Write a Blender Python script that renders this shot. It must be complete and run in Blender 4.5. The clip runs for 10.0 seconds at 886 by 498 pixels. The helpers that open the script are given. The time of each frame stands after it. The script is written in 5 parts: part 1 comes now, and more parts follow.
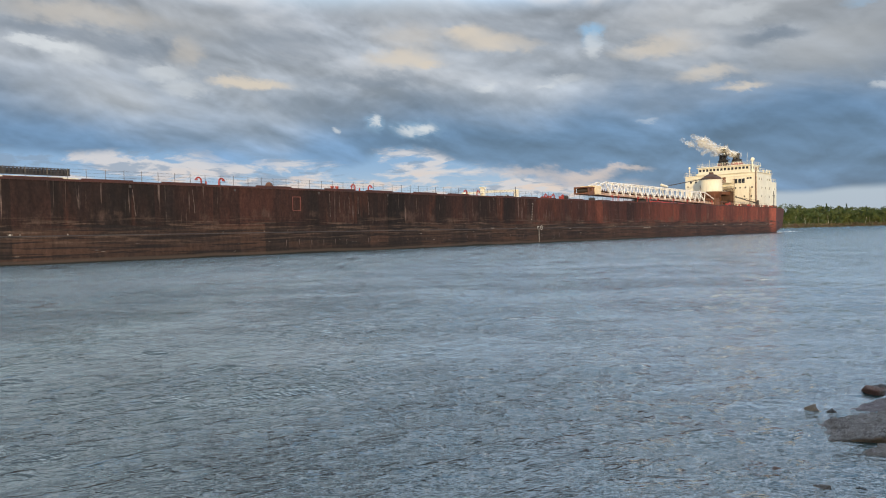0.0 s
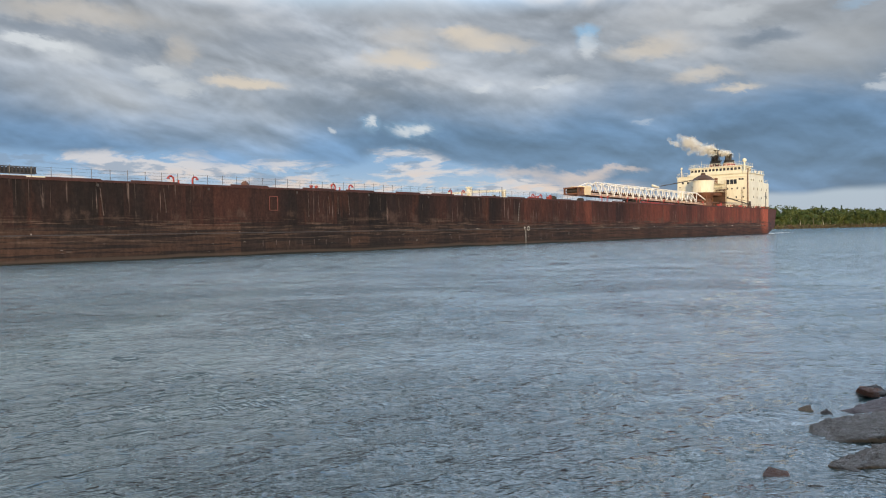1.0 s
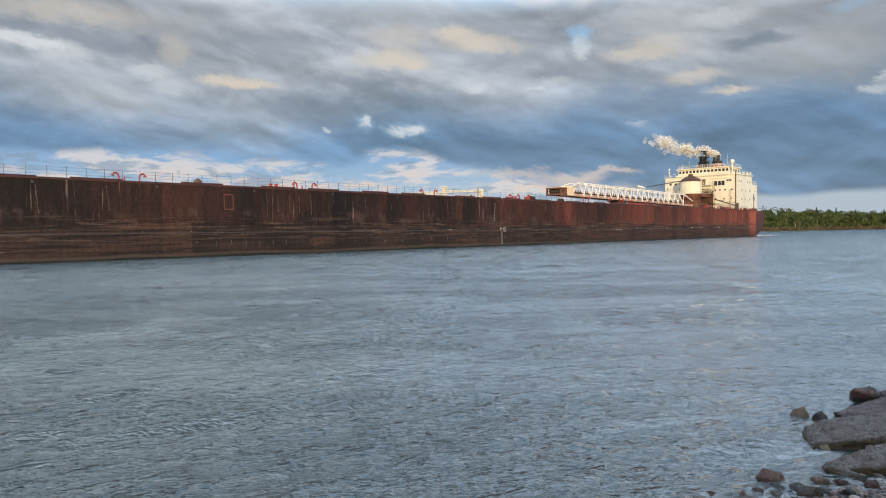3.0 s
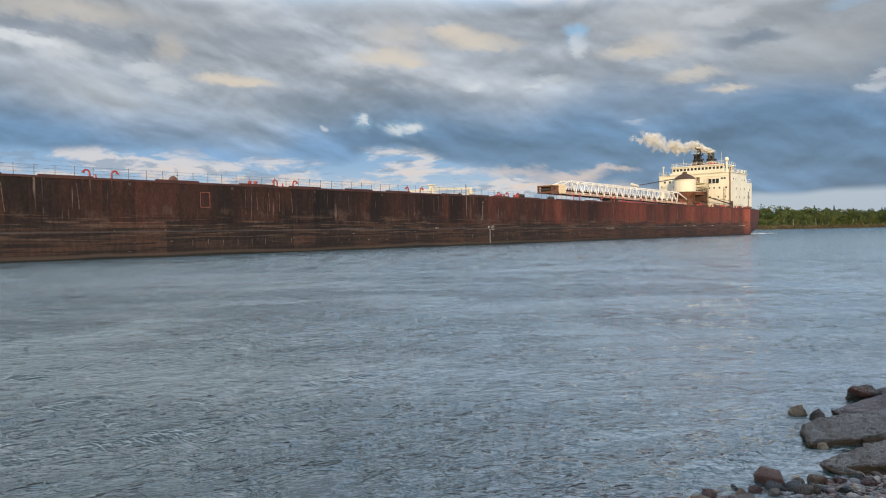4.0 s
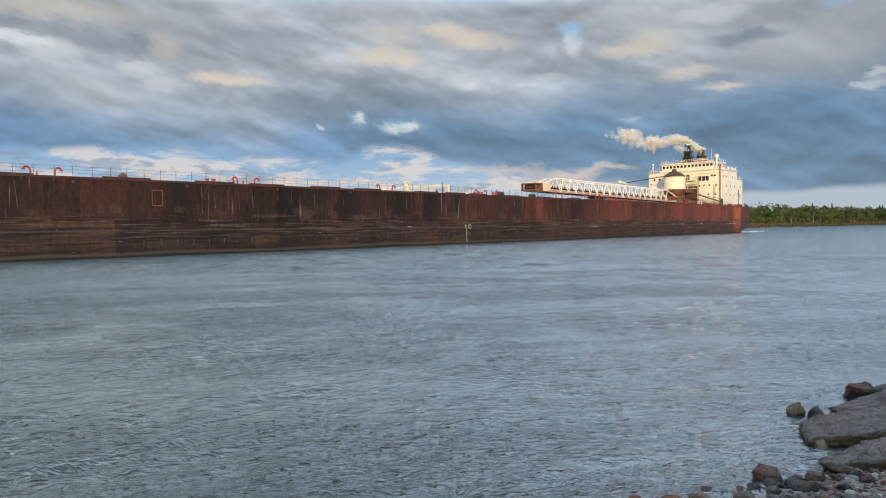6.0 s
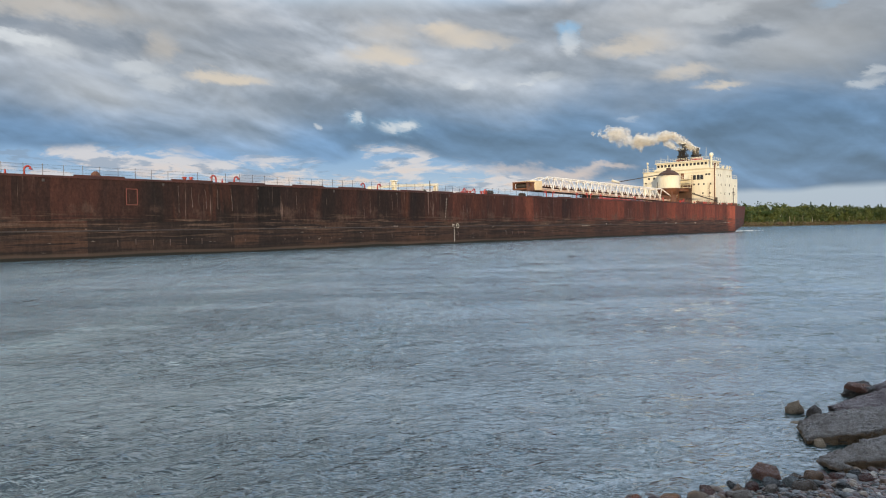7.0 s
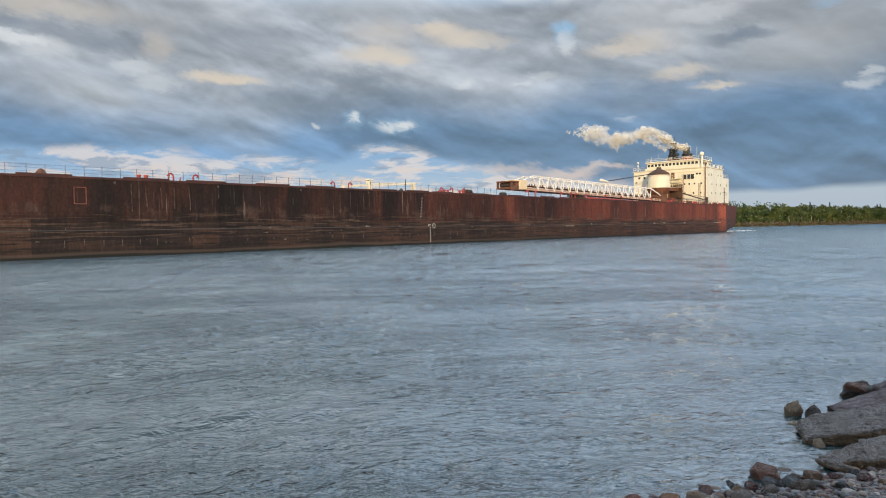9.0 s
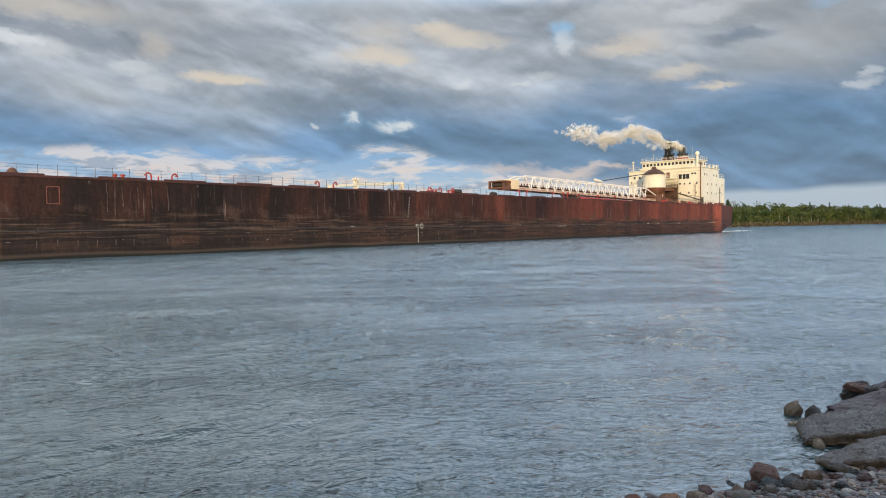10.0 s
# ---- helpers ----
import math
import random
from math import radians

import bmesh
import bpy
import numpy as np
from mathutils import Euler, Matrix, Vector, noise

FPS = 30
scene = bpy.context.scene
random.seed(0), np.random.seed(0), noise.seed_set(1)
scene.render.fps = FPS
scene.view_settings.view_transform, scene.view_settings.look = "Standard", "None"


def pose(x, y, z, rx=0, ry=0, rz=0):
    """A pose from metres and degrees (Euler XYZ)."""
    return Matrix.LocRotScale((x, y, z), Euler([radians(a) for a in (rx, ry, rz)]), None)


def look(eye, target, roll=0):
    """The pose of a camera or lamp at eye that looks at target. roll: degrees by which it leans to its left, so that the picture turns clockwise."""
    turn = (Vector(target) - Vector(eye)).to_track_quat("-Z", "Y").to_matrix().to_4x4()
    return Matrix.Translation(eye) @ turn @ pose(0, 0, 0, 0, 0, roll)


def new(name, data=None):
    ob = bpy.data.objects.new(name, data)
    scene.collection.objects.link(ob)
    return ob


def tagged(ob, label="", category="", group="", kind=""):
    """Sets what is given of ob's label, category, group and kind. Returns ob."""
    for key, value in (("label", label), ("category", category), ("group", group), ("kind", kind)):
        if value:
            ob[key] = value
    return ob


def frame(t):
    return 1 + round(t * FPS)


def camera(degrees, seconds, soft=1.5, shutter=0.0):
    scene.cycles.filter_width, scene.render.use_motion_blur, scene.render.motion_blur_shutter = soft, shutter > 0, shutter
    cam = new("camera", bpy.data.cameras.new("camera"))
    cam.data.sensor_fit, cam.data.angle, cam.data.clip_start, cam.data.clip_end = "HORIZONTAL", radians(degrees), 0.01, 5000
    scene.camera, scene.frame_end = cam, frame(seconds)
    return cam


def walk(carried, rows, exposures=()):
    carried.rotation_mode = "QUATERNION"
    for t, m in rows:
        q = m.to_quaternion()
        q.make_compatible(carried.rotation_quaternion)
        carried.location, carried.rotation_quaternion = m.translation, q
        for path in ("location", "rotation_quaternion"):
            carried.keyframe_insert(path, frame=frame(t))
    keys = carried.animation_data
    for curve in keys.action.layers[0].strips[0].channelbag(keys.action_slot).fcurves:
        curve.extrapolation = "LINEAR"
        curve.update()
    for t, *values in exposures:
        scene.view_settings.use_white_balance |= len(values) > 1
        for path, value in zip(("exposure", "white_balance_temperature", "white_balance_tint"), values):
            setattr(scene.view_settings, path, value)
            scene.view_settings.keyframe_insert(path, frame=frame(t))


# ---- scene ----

EYE = (0.0, 0.0, 2.13)


def aim(yaw, pitch, roll):
    """Pose of the hand-held camera: yaw to the right, pitch up, roll of the horizon up to the right."""
    y, p = radians(yaw), radians(pitch)
    to = (EYE[0] + math.sin(y) * math.cos(p), EYE[1] + math.cos(y) * math.cos(p), EYE[2] + math.sin(p))
    return look(EYE, to, -roll)


cam = camera(68.57, 10.0, soft=1.1)
PATH = [
    (0.0, -1.114, -1.540, 1.101), (0.5, -0.941, -1.549, 1.058), (1.0, -0.786, -1.515, 0.969), (1.5, -0.653, -1.476, 0.827),
    (2.0, -0.570, -1.451, 0.746), (2.5, -0.502, -1.447, 0.714), (4.0, -0.298, -1.627, 0.730), (4.5, -0.244, -1.679, 0.759),
    (5.0, -0.225, -1.693, 0.798), (5.5, -0.195, -1.719, 0.823), (7.0, -0.070, -1.833, 0.890), (7.5, -0.020, -1.835, 0.890),
    (8.0, -0.015, -1.855, 0.862), (9.0, -0.013, -1.857, 0.845), (10.0, 0.0, -1.850, 0.850)]
walk(cam, [(t, aim(a, b, c)) for t, a, b, c in PATH])

# ---- light ----
SUN_AZ, SUN_EL = 187.0, 6.5  # degrees, clockwise from +Y seen from above
to_sun = Vector((math.sin(radians(SUN_AZ)) * math.cos(radians(SUN_EL)), math.cos(radians(SUN_AZ)) * math.cos(radians(SUN_EL)),
                 math.sin(radians(SUN_EL))))
sun_data = bpy.data.lights.new("sun", "SUN")
sun_data.energy, sun_data.angle, sun_data.color = 4.2, radians(0.53), (1.0, 0.75, 0.42)
sun = new("sun", sun_data)
sun.matrix_world = look((0, -200, 60), Vector((0, -200, 60)) - to_sun)


class Nodes:
    """Short hand for building node trees."""

    def __init__(self, tree):
        self.tree = tree
        tree.nodes.clear()

    def add(self, kind, ins=(), **props):
        n = self.tree.nodes.new(kind)
        for k, v in props.items():
            setattr(n, k, v)
        for k, v in (ins.items() if isinstance(ins, dict) else enumerate(ins)):
            if v is None:
                continue
            if isinstance(v, bpy.types.NodeSocket):
                self.tree.links.new(v, n.inputs[k])
            else:
                n.inputs[k].default_value = v
        return n

    def math(self, op, *ins, clamp=False):
        return self.add("ShaderNodeMath", ins, operation=op, use_clamp=clamp).outputs[0]

    def vec(self, op, *ins):
        n = self.add("ShaderNodeVectorMath", ins, operation=op)
        return n.outputs["Value"] if op in ("LENGTH", "DOT_PRODUCT") else n.outputs[0]

    def xyz(self, x=0.0, y=0.0, z=0.0):
        return self.add("ShaderNodeCombineXYZ", (x, y, z)).outputs[0]

    def split(self, v):
        return self.add("ShaderNodeSeparateXYZ", (v,)).outputs

    def noise(self, v, scale=1.0, detail=3.0, rough=0.5, distort=0.0):
        n = self.add("ShaderNodeTexNoise", {"Vector": v, "Scale": scale, "Detail": detail, "Roughness": rough, "Distortion": distort})
        return n.outputs["Fac"]

    def step(self, v, a, b, lo=0.0, hi=1.0):
        return self.add("ShaderNodeMapRange", (v, a, b, lo, hi), interpolation_type="SMOOTHSTEP").outputs[0]

    def mix(self, f, a, b, blend="MIX"):
        n = self.add("ShaderNodeMix", data_type="RGBA", blend_type=blend, clamp_factor=True)
        for i, v in ((0, f), (6, a), (7, b)):
            if isinstance(v, bpy.types.NodeSocket):
                self.tree.links.new(v, n.inputs[i])
            else:
                n.inputs[i].default_value = v if i == 0 else (*v[:3], 1)
        return n.outputs[2]

    def ramp(self, f, stops, steps=False):
        n = self.add("ShaderNodeValToRGB", (f,))
        n.color_ramp.interpolation = "CONSTANT" if steps else "LINEAR"
        e = n.color_ramp.elements
        while len(e) < len(stops):
            e.new(0.5)
        for el, (p, c) in zip(e, stops):
            el.position, el.color = p, (*c, 1)
        return n.outputs[0]


def spot(px, py):
    """Azimuth and elevation in degrees of a place of the sky, from its place in the level picture."""
    return math.degrees(math.atan((px - 784) / 1150)) - 0.23, math.degrees(math.atan((403 - 0.0139 * (px - 784) - py) / 1150 * math.cos(math.atan((px - 784) / 1150))))


# cloud features: place, half sizes, strength
WARM_HEADS = [(800, 55, 45, 14, 0.85), (835, 70, 60, 16, 0.8), (885, 80, 55, 12, 0.5), (690, 98, 75, 18, 0.8), (735, 110, 40, 11, 0.8), (700, 62, 80, 24, 0.4),
              (430, 142, 62, 11, 0.9), (385, 134, 36, 11, 0.8), (1130, 86, 75, 15, 0.65), (1160, 66, 40, 12, 0.35), (1225, 128, 60, 13, 0.6), (1285, 150, 42, 8, 0.75),
              (305, 84, 30, 26, 0.4), (115, 14, 130, 20, 0.45)]
WHITE_HEADS = [(22, 60, 30, 9, 0.9), (72, 72, 32, 11, 0.95), (105, 86, 34, 18, 0.5), (270, 122, 50, 14, 0.6), (305, 148, 45, 12, 0.45), (838, 150, 20, 10, 0.6),
               (938, 150, 22, 6, 0.5), (970, 138, 34, 9, 0.35), (1545, 148, 30, 8, 0.5), (1558, 128, 16, 9, 0.5), (1022, 80, 16, 22, 0.6), (1275, 22, 60, 16, 0.4),
               (645, 207, 8, 14, 0.8), (698, 224, 20, 9, 0.75), (732, 222, 22, 11, 0.9), (580, 224, 7, 6, 0.6), (1118, 212, 16, 5, 0.3)]
SOFT_GREYS = [(300, 30, 150, 40, 0.4), (700, 15, 160, 30, 0.4), (1240, 20, 240, 40, 0.4), (170, 165, 150, 40, 0.35), (1440, 90, 160, 60, 0.5), (60, 8, 120, 20, 0.3)]
DARK_RAGS = [(55, 38, 110, 16, 0.55), (185, 76, 130, 20, 0.55), (300, 122, 60, 14, 0.5), (640, 138, 150, 18, 0.6), (560, 182, 120, 20, 0.55), (480, 70, 110, 34, 0.4),
             (1318, 67, 62, 17, 0.85), (960, 60, 60, 22, 0.35), (1180, 175, 160, 24, 0.3), (980, 122, 150, 26, 0.4), (860, 175, 140, 24, 0.35)]
BLUE_HOLES = [(1020, 54, 30, 10, 0.9), (1018, 66, 20, 16, 0.5), (715, 222, 52, 18, 0.55), (645, 212, 20, 20, 0.45), (1490, 3, 40, 8, 0.4)]
PINK_HEADS = [(1010, 308, 70, 16, 0.75), (1080, 298, 45, 8, 0.6), (905, 300, 90, 12, 0.5)]


def sky_color(n, way):
    """Colour of the broken evening clouds in the direction of the socket way."""
    x, y, z = n.split(n.vec("NORMALIZE", way))
    el = n.math("MULTIPLY", n.math("ARCSINE", z), 57.29578)
    az = n.math("MULTIPLY", n.math("ARCTAN2", x, y), 57.29578)
    flat = n.xyz(n.math("MULTIPLY", x, 2.3), n.math("MULTIPLY", y, 2.3), n.math("ADD", n.math("MULTIPLY", z, 5.0), n.math("MULTIPLY", x, 0.9)))
    up = (0.0, 0.0, 0.07)
    at_mid, at_fine = n.vec("ADD", flat, (7.3, 2.1, 0.0)), n.vec("ADD", flat, (1.3, 9.1, 0.0))
    n_big = n.noise(flat, 1.2, 6.0, 0.5, 0.3)
    n_mid = n.noise(at_mid, 2.4, 6.0, 0.5, 0.4)
    n_fine = n.noise(at_fine, 6.0, 6.0, 0.52, 0.3)
    warp_e = n.math("ADD", el, n.math("MULTIPLY", n.math("SUBTRACT", n_mid, 0.5), 4.5))
    high = n.step(n.math("ADD", el, n.math("MULTIPLY", n.math("SUBTRACT", n_big, 0.5), 10.0)), 7.5, 14.0)
    col = n.mix(high, (0.128, 0.235, 0.405), (0.39, 0.425, 0.48))
    tone = n.math("MULTIPLY", n.step(n_big, 0.28, 0.72, 0.86, 1.22), n.step(n_mid, 0.32, 0.70, 0.86, 1.18))
    # heads lit from above and behind, dark bases
    swell = n.math("SUBTRACT", n_mid, n.noise(n.vec("ADD", at_mid, up), 2.4, 4.0, 0.5, 0.4))
    curl = n.math("SUBTRACT", n_fine, n.noise(n.vec("ADD", at_fine, (0.0, 0.0, 0.035)), 6.0, 4.0, 0.5, 0.3))
    relief = n.math("ADD", n.math("MULTIPLY", swell, 1.5), n.math("MULTIPLY", curl, 0.7))
    tone = n.math("MULTIPLY", tone, n.math("ADD", 1.0, n.math("MINIMUM", n.math("MAXIMUM", relief, -0.22), 0.35)))
    col = n.vec("MULTIPLY", col, n.xyz(tone, tone, tone))
    # warm lit heads on the upper clouds
    lit = n.math("MULTIPLY", n.step(n_mid, 0.50, 0.74), n.step(el, 10.0, 16.0, 0.0, 0.45))
    col = n.mix(lit, col, (0.60, 0.56, 0.52))
    # bright gap with fair-weather heads low over the far bank
    side = n.step(az, 12.0, 20.0, 1.0, 0.0)
    low = n.math("MULTIPLY", n.step(n.math("ADD", warp_e, n.math("MULTIPLY", n.math("MAXIMUM", n.math("ADD", az, 2.0), 0.0), 0.17)), 7.2, 6.2), side)
    blue = n.mix(n.step(el, 2.5, 6.5), (0.46, 0.60, 0.76), (0.26, 0.44, 0.70))
    band = n.xyz(n.math("MULTIPLY", az, 0.16), n.math("MULTIPLY", el, 0.62), 3.0)
    puff = n.noise(band, 1.0, 8.0, 0.62, 0.4)
    blue = n.mix(n.step(puff, 0.46, 0.56), blue, (0.68, 0.67, 0.72))
    pinkish = n.math("MULTIPLY", n.step(n.noise(band, 1.8, 6.0, 0.6, 0.3), 0.50, 0.62), n.step(el, 6.2, 4.2))
    blue = n.mix(n.math("MULTIPLY", pinkish, 0.85), blue, (0.80, 0.66, 0.60))
    grey = n.math("MULTIPLY", n.step(n.noise(n.vec("ADD", band, (4.0, 1.0, 0.0)), 1.5, 6.0, 0.6, 0.3), 0.54, 0.62), 0.7)
    blue = n.mix(grey, blue, (0.24, 0.34, 0.50))
    col = n.mix(low, col, blue)
    # pale streak under the dark bank
    streak = n.math("MULTIPLY", n.step(n.math("ADD", el, n.math("MULTIPLY", n.math("SUBTRACT", n_mid, 0.5), 1.6)), 3.0, 2.3), n.step(az, 14.0, 21.0, 0.0, 0.95))
    col = n.mix(streak, col, (0.47, 0.57, 0.69))
    # added bright band of sky out of view to brighten the water, dimmer overhead
    bright_band = n.mix(n.step(az, -38.0, 34.0), (1.08, 1.38, 1.54), (1.80, 2.50, 3.45))
    bright_band = n.mix(n.step(n_mid, 0.42, 0.66), bright_band, (2.12, 2.08, 2.06))
    bright_band = n.mix(n.step(el, 42.0, 64.0), bright_band, (0.50, 0.56, 0.65))
    col = n.mix(n.step(el, 17.8, 22.5, 0.0, 0.95), col, bright_band)
    nx, ny = n.math("SUBTRACT", n_fine, 0.5), n.math("SUBTRACT", n.noise(flat, 8.0, 7.0, 0.62), 0.5)
    wisp = n.math("SUBTRACT", n.noise(flat, 15.0, 5.0, 0.6, 0.5), 0.5)
    soft = n.xyz(n.math("ADD", az, n.math("MULTIPLY", nx, 5.0)), n.math("ADD", el, n.math("MULTIPLY", ny, 2.8)), 0.0)
    torn = n.xyz(n.math("ADD", az, n.math("ADD", n.math("MULTIPLY", nx, 2.4), n.math("MULTIPLY", wisp, 2.2))),
                 n.math("ADD", el, n.math("ADD", n.math("MULTIPLY", ny, 1.2), n.math("MULTIPLY", wisp, -1.2))), 0.0)
    kinds = ((SOFT_GREYS, (0.50, 0.50, 0.50), soft, 0.0), (DARK_RAGS, (0.185, 0.225, 0.29), soft, 0.1), (BLUE_HOLES, (0.32, 0.52, 0.74), torn, 0.25),
             (WARM_HEADS, (0.76, 0.66, 0.54), torn, 0.15), (WHITE_HEADS, (0.74, 0.77, 0.80), torn, 0.3), (PINK_HEADS, (0.78, 0.64, 0.58), soft, 0.2))
    for spots, tint, at, core in kinds:
        for px, py, rx, ry, power in spots:
            a, e = spot(px, py)
            away = n.vec("MULTIPLY", n.vec("SUBTRACT", at, (a, e, 0.0)), (1150 / rx / 57.3, 1150 / ry / 57.3, 0.0))
            col = n.mix(n.step(n.vec("LENGTH", away), 1.25, core, 0.0, power), col, tint)
    return col


world = bpy.data.worlds.new("evening_sky")
world.use_nodes = True
scene.world = world
wn = Nodes(world.node_tree)
way = wn.add("ShaderNodeTexCoord").outputs["Generated"]
clear = wn.add("ShaderNodeTexSky", sky_type="NISHITA", sun_disc=False, sun_elevation=radians(SUN_EL), sun_rotation=radians(SUN_AZ)).outputs[0]
clear = wn.vec("MULTIPLY", clear, (0.1, 0.1, 0.1))
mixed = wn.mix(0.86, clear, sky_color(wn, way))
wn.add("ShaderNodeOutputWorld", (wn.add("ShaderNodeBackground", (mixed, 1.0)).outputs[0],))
scene.view_settings.exposure = 0.0


def cloud_deck():
    """The drifting cloud layer over the far bank; it carries on the sky's clouds."""
    m = bpy.data.materials.new("drifting_clouds")
    m.use_nodes = True
    m.cycles.emission_sampling = "NONE"
    n = Nodes(m.node_tree)
    at = n.add("ShaderNodeTexCoord").outputs["Object"]
    blue = n.add("ShaderNodeTexSky", sky_type="NISHITA", sun_disc=False, sun_elevation=radians(SUN_EL), sun_rotation=radians(SUN_AZ))
    n.tree.links.new(n.vec("NORMALIZE", at), blue.inputs[0])
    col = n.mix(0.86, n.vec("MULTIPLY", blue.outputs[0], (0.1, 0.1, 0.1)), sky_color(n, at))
    n.add("ShaderNodeOutputMaterial", (n.add("ShaderNodeEmission", (col, 1.0)).outputs[0],))
    bm = bmesh.new()
    rows = []
    for r in (360, 700, 1200, 1900, 2900):
        rows.append([bm.verts.new((r * math.sin(radians(a)) / math.cos(radians(a)), r, 200.0)) for a in range(-42, 43, 6)])
    for r0, r1 in zip(rows, rows[1:]):
        for i in range(len(r0) - 1):
            bm.faces.new((r0[i], r1[i], r1[i + 1], r0[i + 1]))
    me = bpy.data.meshes.new("cloud_backdrop")
    bm.to_mesh(me)
    bm.free()
    me.materials.append(m)
    return tagged(new("cloud_backdrop", me), "broken grey evening clouds with cream-lit heads", "clouds", kind="structure")


clouds = cloud_deck()
scene.cycles.transparent_max_bounces = 48


# ---- materials ----
def material(name, rough=0.6, metal=0.0, spec=0.5):
    m = bpy.data.materials.new(name)
    m.use_nodes = True
    n = Nodes(m.node_tree)
    b = n.add("ShaderNodeBsdfPrincipled", {"Roughness": rough, "Metallic": metal, "Specular IOR Level": spec})
    n.add("ShaderNodeOutputMaterial", (b.outputs[0],))
    n.at = n.add("ShaderNodeTexCoord").outputs["Object"]
    return m, n, b


def put(n, b, name, v):
    if isinstance(v, bpy.types.NodeSocket):
        n.tree.links.new(v, b.inputs[name])
    else:
        b.inputs[name].default_value = v


def bump(n, b, h, strength=0.4, distance=0.02):
    put(n, b, "Normal", n.add("ShaderNodeBump", {"Strength": strength, "Distance": distance, "Height": h}).outputs[0])


def worn(name, c0, c1, scale=1.0, rough=0.6, metal=0.0, rust=None, amount=0.62, stretch=(1, 1, 1), spec=0.4, depth=0.01):
    """Painted, weathered surface: two tones, stains and an optional rust that breaks through."""
    m, n, b = material(name, rough, metal, spec)
    v = n.vec("MULTIPLY", n.at, stretch)
    big, fine = n.noise(v, scale, 5.0, 0.6), n.noise(v, scale * 9, 4.0, 0.6)
    c = n.mix(n.step(big, 0.3, 0.7), c0, c1)
    c = n.mix(n.step(fine, 0.35, 0.75, 0.0, 0.25), c, tuple(k * 0.6 for k in c0))
    if rust:
        c = n.mix(n.step(n.noise(v, scale * 2.3, 6.0, 0.65), amount, amount + 0.13), c, rust)
    put(n, b, "Base Color", c)
    put(n, b, "Roughness", n.step(fine, 0.2, 0.8, max(rough - 0.12, 0.05), min(rough + 0.15, 1.0)))
    bump(n, b, fine, 0.35, depth)
    return m


def hull_material():
    m, n, b = material("rusted_hull_paint", 0.7, 0.0, 0.18)
    x, y, z = n.split(n.at)
    run = lambda sx, sz, off, detail, rough=0.55, distort=0.0: n.noise(n.xyz(n.math("MULTIPLY", x, sx), off, n.math("MULTIPLY", z, sz)), 1.0, detail, rough, distort)
    cell = lambda w, off, h, s: n.noise(n.xyz(n.math("FLOOR", n.math("DIVIDE", n.math("ADD", x, off), w)), off, n.math("FLOOR", n.math("DIVIDE", n.math("ADD", z, 0.6), h))), s, 0.0)
    broad = run(0.10, 0.03, 0.0, 4.0, 0.6)
    plate = cell(2.9, 3.0, 3.9, 3.71)
    strake = cell(1.1, 7.0, 9.0, 5.13)
    tone = n.math("ADD", n.math("MULTIPLY", broad, 0.66), n.math("ADD", n.math("MULTIPLY", plate, 0.26), n.math("MULTIPLY", strake, 0.10)))
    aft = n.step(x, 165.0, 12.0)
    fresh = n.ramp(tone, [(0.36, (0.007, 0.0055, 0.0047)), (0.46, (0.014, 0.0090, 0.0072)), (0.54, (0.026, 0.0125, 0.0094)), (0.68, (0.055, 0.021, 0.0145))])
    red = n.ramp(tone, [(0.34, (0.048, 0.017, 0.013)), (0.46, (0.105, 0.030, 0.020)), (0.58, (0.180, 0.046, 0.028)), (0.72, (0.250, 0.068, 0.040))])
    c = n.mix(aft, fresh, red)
    # streaks that run down from the deck edge
    streak = run(0.5, 0.035, 5.0, 6.0, 0.6)
    c = n.mix(n.math("MULTIPLY", n.step(streak, 0.52, 0.66), n.step(z, 1.5, 6.0, 0.0, 0.5)), c, (0.016, 0.011, 0.010))
    rust = run(0.35, 0.05, 11.0, 6.0, 0.6)
    c = n.mix(n.math("MULTIPLY", n.step(rust, 0.55, 0.68), n.math("ADD", 0.25, n.math("MULTIPLY", aft, 0.3))), c, (0.15, 0.048, 0.025))
    pale = run(3.3, 0.10, 17.0, 4.0, 0.6, 0.8)
    c = n.mix(n.math("MULTIPLY", n.math("MULTIPLY", n.step(pale, 0.60, 0.68), n.step(run(0.10, 0.2, 61.0, 2.0), 0.44, 0.56)), n.step(z, 3.0, 4.5, 0.0, 0.8)), c, (0.17, 0.12, 0.10))
    grime = n.math("MULTIPLY", n.step(run(2.2, 0.5, 71.0, 7.0, 0.72), 0.36, 0.64, 0.8, 1.2), n.step(run(4.0, 2.6, 77.0, 5.0, 0.75), 0.32, 0.68, 0.72, 1.28))
    # pale worn patches that end in ragged drips
    rag = n.math("ADD", z, n.math("MULTIPLY", n.math("SUBTRACT", run(1.6, 0.1, 97.0, 5.0, 0.7), 0.5), 3.0))
    worn_off = n.math("MULTIPLY", n.step(run(0.30, 0.25, 91.0, 5.0, 0.65), 0.50, 0.62), n.math("MULTIPLY", n.step(rag, 5.0, 4.2), n.step(z, 2.9, 3.3, 0.0, 0.6)))
    c = n.mix(worn_off, c, (0.072, 0.044, 0.034))
    # scuffed belt from lock walls
    edge = n.math("ADD", z, n.math("MULTIPLY", n.math("SUBTRACT", run(0.05, 0.3, 2.0, 4.0), 0.5), 0.9))
    lower = n.ramp(n.math("ADD", n.math("MULTIPLY", run(0.10, 1.4, 23.0, 6.0, 0.62), 0.6), n.math("MULTIPLY", plate, 0.4)), [(0.36, (0.010, 0.008, 0.0075)), (0.48, (0.026, 0.017, 0.014)), (0.62, (0.058, 0.031, 0.021))])
